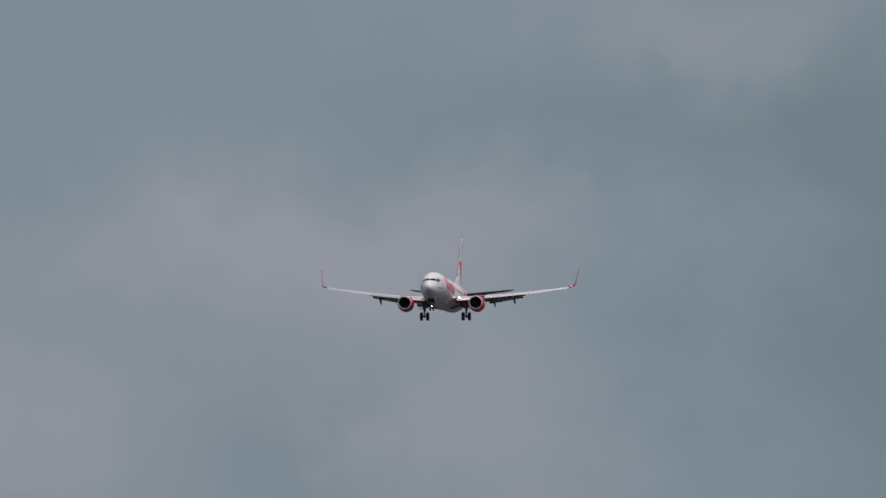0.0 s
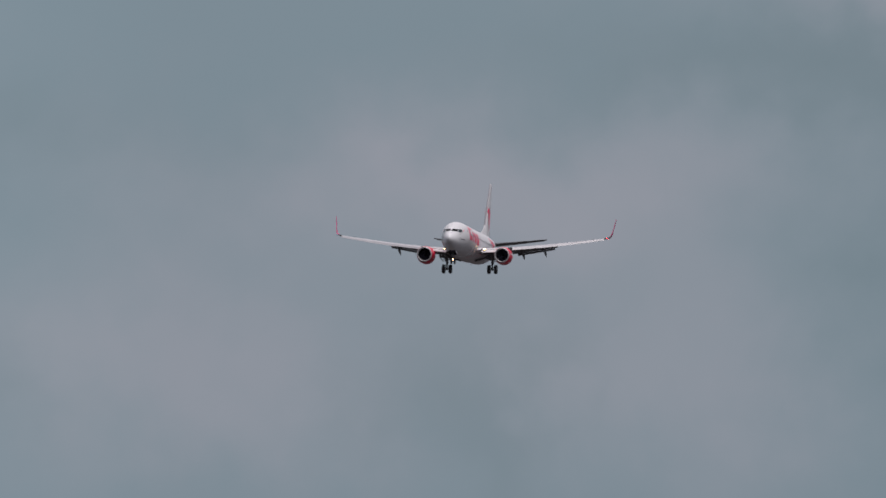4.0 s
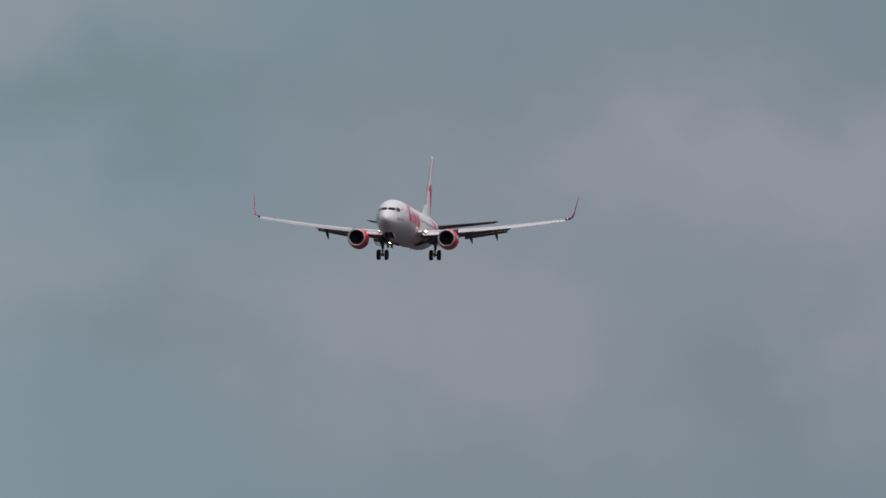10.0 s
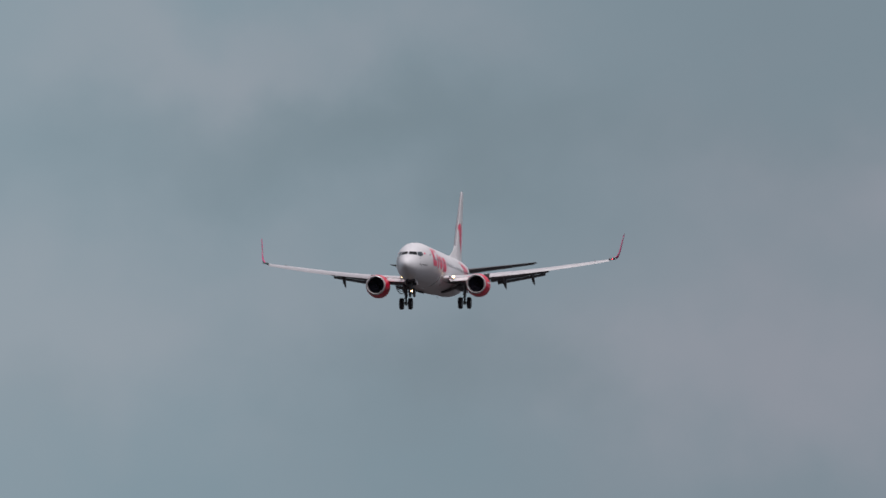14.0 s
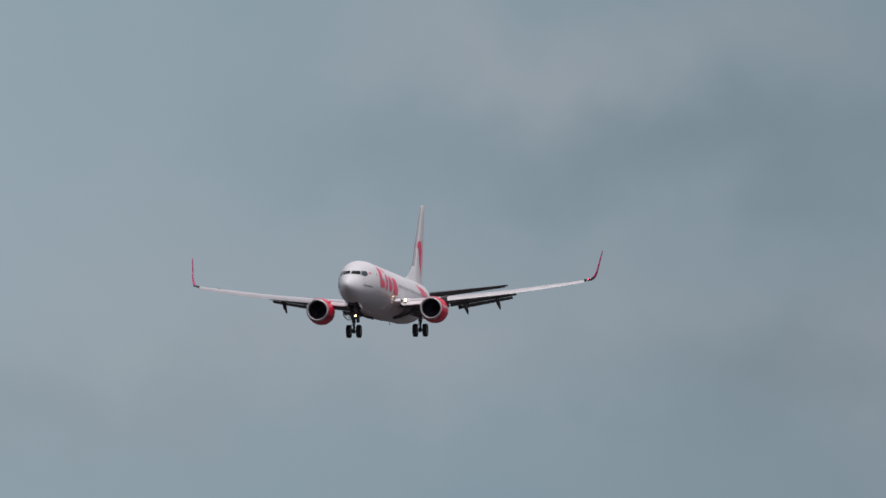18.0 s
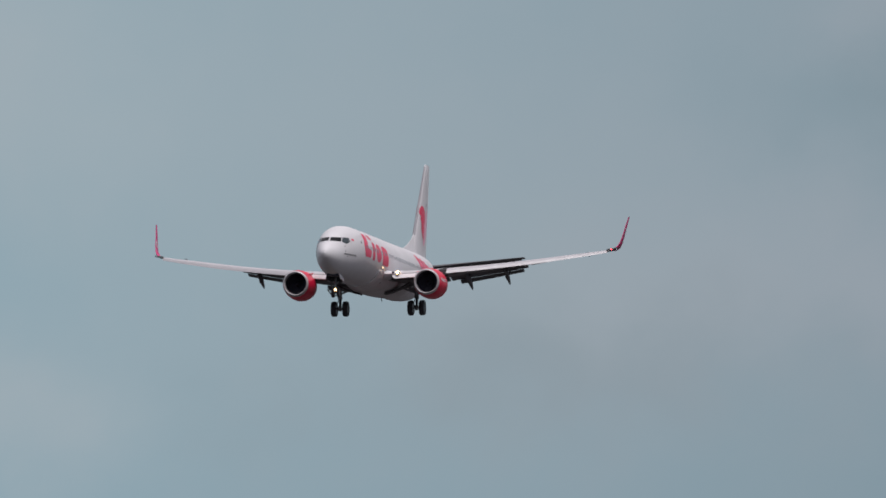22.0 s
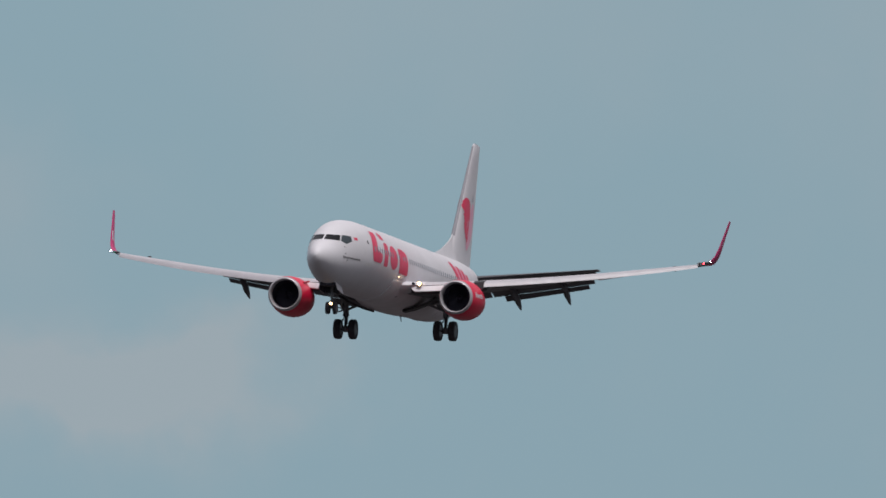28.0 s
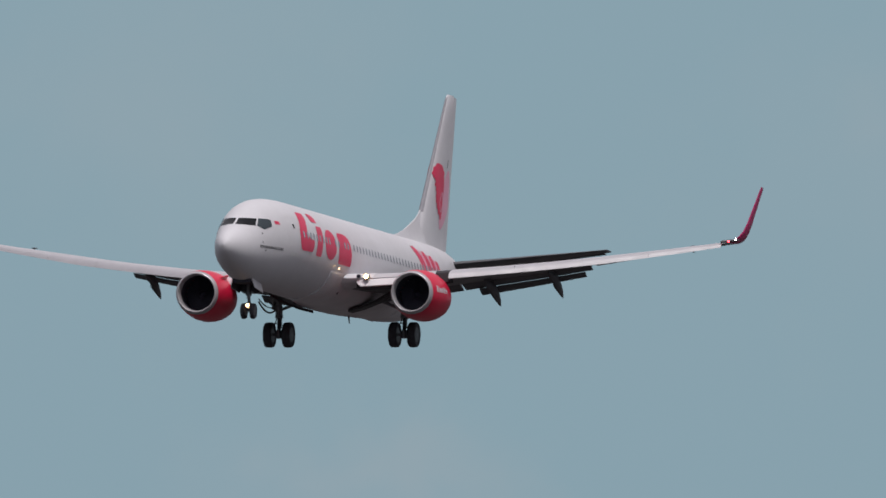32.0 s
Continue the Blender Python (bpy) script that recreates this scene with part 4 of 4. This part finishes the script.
            x += wide + 0.045
        # probes and ports
        for s, z in ((2.55, 0.18), (2.5, -0.2), (2.75, -0.55)):
            bm = bmesh.new()
            tube(bm, hull_side(s, z, side, -0.02), hull_side(s + 0.03, z, side, 0.015), 0.035, 0.025, 8)
            part("probe", bm, TEXT_GREY, body)
        bm = bmesh.new()
        bmesh.ops.create_uvsphere(bm, u_segments=12, v_segments=8, radius=0.050, matrix=Matrix.Translation(hull_side(12.4, -0.62, side, 0.0)))
        part("wing_light", bm, DIM_LIGHT, body, "small warm wing inspection light")
    # aerials on the crown and keel
    for s, z, h in ((20.6, -2.08, -0.36),):
        rows = [[at(s + a, d, z + k) for a, d in ((-0.18 * c + b, 0), (b, 0.02), (0.18 * c + b, 0), (b, -0.02))] for k, c, b in ((0, 1, 0), (h, 0.5, 0.18))]
        part("aerial", skin(bmesh.new(), rows), TEXT_GREY, body)
    return body


def fin_block(fin, side, outline, mat, off=0.015):
    """A shape on the fin: rows of height, front and rear edge."""
    bm = bmesh.new()
    rows = []
    for z, a, b in outline:
        rows.append([bm.verts.new(at(a + (b - a) * i / 8, side * (fin_half(a + (b - a) * i / 8, z) * 1.04 + off), z)) for i in range(9)])
    for p, q in zip(rows, rows[1:]):
        for i in range(8):
            bm.faces.new((p[i], p[i + 1], q[i + 1], q[i]))
    return part("tail_emblem", bm, mat, fin)


def build_airliner():
    plane = new("airliner")
    tagged(plane, "white twin-engine airliner with red engines and livery, gear down", "airplane")
    build_fuselage(plane)
    for side in (1, -1):
        build_wing(plane, side)
        build_engine(plane, side)
        build_stabilizer(plane, side)
        build_main_gear(plane, side)
    build_nose_gear(plane)
    fin = build_fin(plane)
    for side in (-1, 1):
        # plain red emblem with a scalloped front edge, paler band behind
        tall = (3.31, 3.78, 4.15, 4.52, 4.80, 5.06, 5.12, 5.18, 5.41, 5.60, 5.74, 5.80)
        fore = (0.55, 0.39, 0.30, 0.26, 0.185, 0.16, 0.09, 0.05, 0.03, 0.05, 0.09, 0.13)
        aft = (0.61, 0.63, 0.60, 0.605, 0.60, 0.575, 0.57, 0.56, 0.52, 0.44, 0.35, 0.25)
        red, pale = [], []
        for k in range(61):
            z = 3.31 + 2.49 * k / 60
            le, te = fin_lines(z)
            ruffle = 0.045 * abs(math.sin(k * 0.52)) ** 0.7 - 0.02
            red.append((z, le + (te - le) * (smooth_curve(tall, fore, z) + ruffle), le + (te - le) * (smooth_curve(tall, aft, z) + (ruffle if z > 5.3 else 0))))
        fin_block(fin, side, red, FADED_RED)
        for k in range(25):
            z = 2.85 + 2.75 * k / 24
            le, te = fin_lines(z)
            front = smooth_curve((2.85, 3.2, 3.78, 5.06, 5.6), (0.60, 0.54, 0.60, 0.60, 0.72), z)
            rear = smooth_curve((2.85, 3.2, 4.0, 5.2, 5.6), (0.66, 0.78, 0.93, 0.90, 0.84), z)
            pale.append((z, le + (te - le) * front, le + (te - le) * rear))
        fin_block(fin, side, pale, PINK, 0.008)
        for bend in (-0.30, 0.30):
            rows = []
            for k in range(17):
                z = 3.62 + 0.92 * k / 16
                le, te = fin_lines(z)
                mid = le + (te - le) * (0.56 - 0.03 * k / 16) + bend * math.sin(math.pi * k / 16)
                rows.append((z, mid - 0.05, mid + 0.05))
            fin_block(fin, side, rows, PINK, 0.022)
        # small dark vent on the rudder
        rows = []
        for z in (5.72, 5.9, 6.08):
            le, te = fin_lines(z)
            rows.append((z, le + (te - le) * 0.665, le + (te - le) * 0.70))
        fin_block(fin, side, rows, TEXT_GREY, 0.02)
    return plane


def build_bird(span, spread):
    bird = new("bird")
    tagged(bird, "small dark bird in flight, wings half folded", "bird")
    rows = []
    for y, r in ((0.42, 0.01), (0.36, 0.05), (0.24, 0.075), (0.05, 0.085), (-0.18, 0.05), (-0.36, 0.02), (-0.46, 0.008)):
        rows.append([Vector((span * r * math.cos(q), span * y, span * r * math.sin(q))) for q in (k * math.tau / 8 for k in range(8))])
    part("body", skin(bmesh.new(), rows), FEATHER, bird)
    for side in (-1, 1):
        rows = []
        for x, y, z, c in ((0.05, 0.12, 0.02, 0.20), (0.22, 0.16, 0.13, 0.17), (0.40, 0.02, 0.20, 0.11), (0.52, -0.16, 0.20, 0.02)):
            rows.append([Vector((side * span * x * spread, span * (y + dy), span * (z * spread + dz))) for dy, dz in ((c / 2, 0), (0, 0.014), (-c / 2, 0), (0, -0.008))])
        part("wing", skin(bmesh.new(), rows), FEATHER, bird)
    part("tail", skin(bmesh.new(), [[Vector((span * x, span * y, span * z)) for x, y, z in ring] for ring in
                                  (((-0.02, -0.4, 0), (0.02, -0.4, 0), (0.02, -0.4, 0.01), (-0.02, -0.4, 0.01)), ((-0.08, -0.6, 0), (0.08, -0.6, 0), (0.08, -0.6, 0.008), (-0.08, -0.6, 0.008)))]), FEATHER, bird)
    return bird


# ---- the place ----
bm = bmesh.new()
bmesh.ops.create_circle(bm, cap_ends=True, radius=14000, segments=96)
ground = part("ground", bm, GRASS, None, smooth=False)
tagged(ground, "flat airfield grass below the approach", "ground", kind="structure")
airliner = build_airliner()
birds = [build_bird(0.22, 0.5), build_bird(0.11, 0.8)]
tagged(birds[0], group="birds"), tagged(birds[1], group="birds")


def motions():
    walk(airliner, [(t, Matrix.Translation((x, y, z + EYE[2])) @ Matrix.Rotation(radians(yaw), 4, "Z") @ Matrix.Rotation(radians(pitch), 4, "X") @ Matrix.Rotation(radians(roll), 4, "Y"))
                    for t, x, y, z, yaw, pitch, roll in AIRLINER_ROWS])
    # the wingtip strobes flash about every four thirds of a second
    flashes = [8.0 + 1.3 * k for k in range(-6, 6)] + [32 - 1.347 * k for k in range(12, -1, -1)]
    for strobe in STROBES:
        home = strobe.location.copy()
        rows = [(0, 180)]
        for k, flash in enumerate(flashes):
            rows += [(flash + dt, turn + 360 * (k + 1)) for dt, turn in ((-0.0667, -170), (-0.0334, -85), (0, 0), (0.0334, 85), (0.0667, 170)) if flash + dt <= 32]
        walk(strobe, [(t, pose(*home, 0, 0, turn)) for t, turn in rows])
    # the first bird drops past in front of the airliner, the second crosses below it
    walk(birds[0], [(0, pose(-30.0, 402, 140, -20, 0, 110)), (23.0, pose(-36.2, 417, 31.0, -20, 0, 110)), (23.9, pose(-36.92, 417.7, 26.04, -25, 10, 105)), (24.0, pose(-37.02, 417.7, 25.50, -25, -12, 105)),
                    (24.2, pose(-37.25, 417.75, 24.61, -25, 8, 105)), (24.5, pose(-37.66, 417.76, 23.54, -20, -8, 105)), (25.3, pose(-39.2, 418, 20.2, -20, 10, 100)), (26.4, pose(-41.5, 418, 14.6, -15, 0, 100)), (28.0, pose(-46, 418, 9.5, -5, 0, 100)), (32.0, pose(-66, 420, 7.0, 0, 0, 100))])
    walk(birds[1], [(0, pose(-290, 390, 22, 0, 0, -90)), (26.3, pose(-37.0, 418, 20.9, 0, 10, -85)), (26.5, pose(-35.01, 418.1, 20.77, 0, -10, -85)), (26.6, pose(-34.01, 418.2, 20.72, 0, 10, -85)),
                    (27.0, pose(-30.0, 418.5, 20.5, 0, -10, -85)), (32.0, pose(20, 425, 19, 0, 0, -85))])


motions()
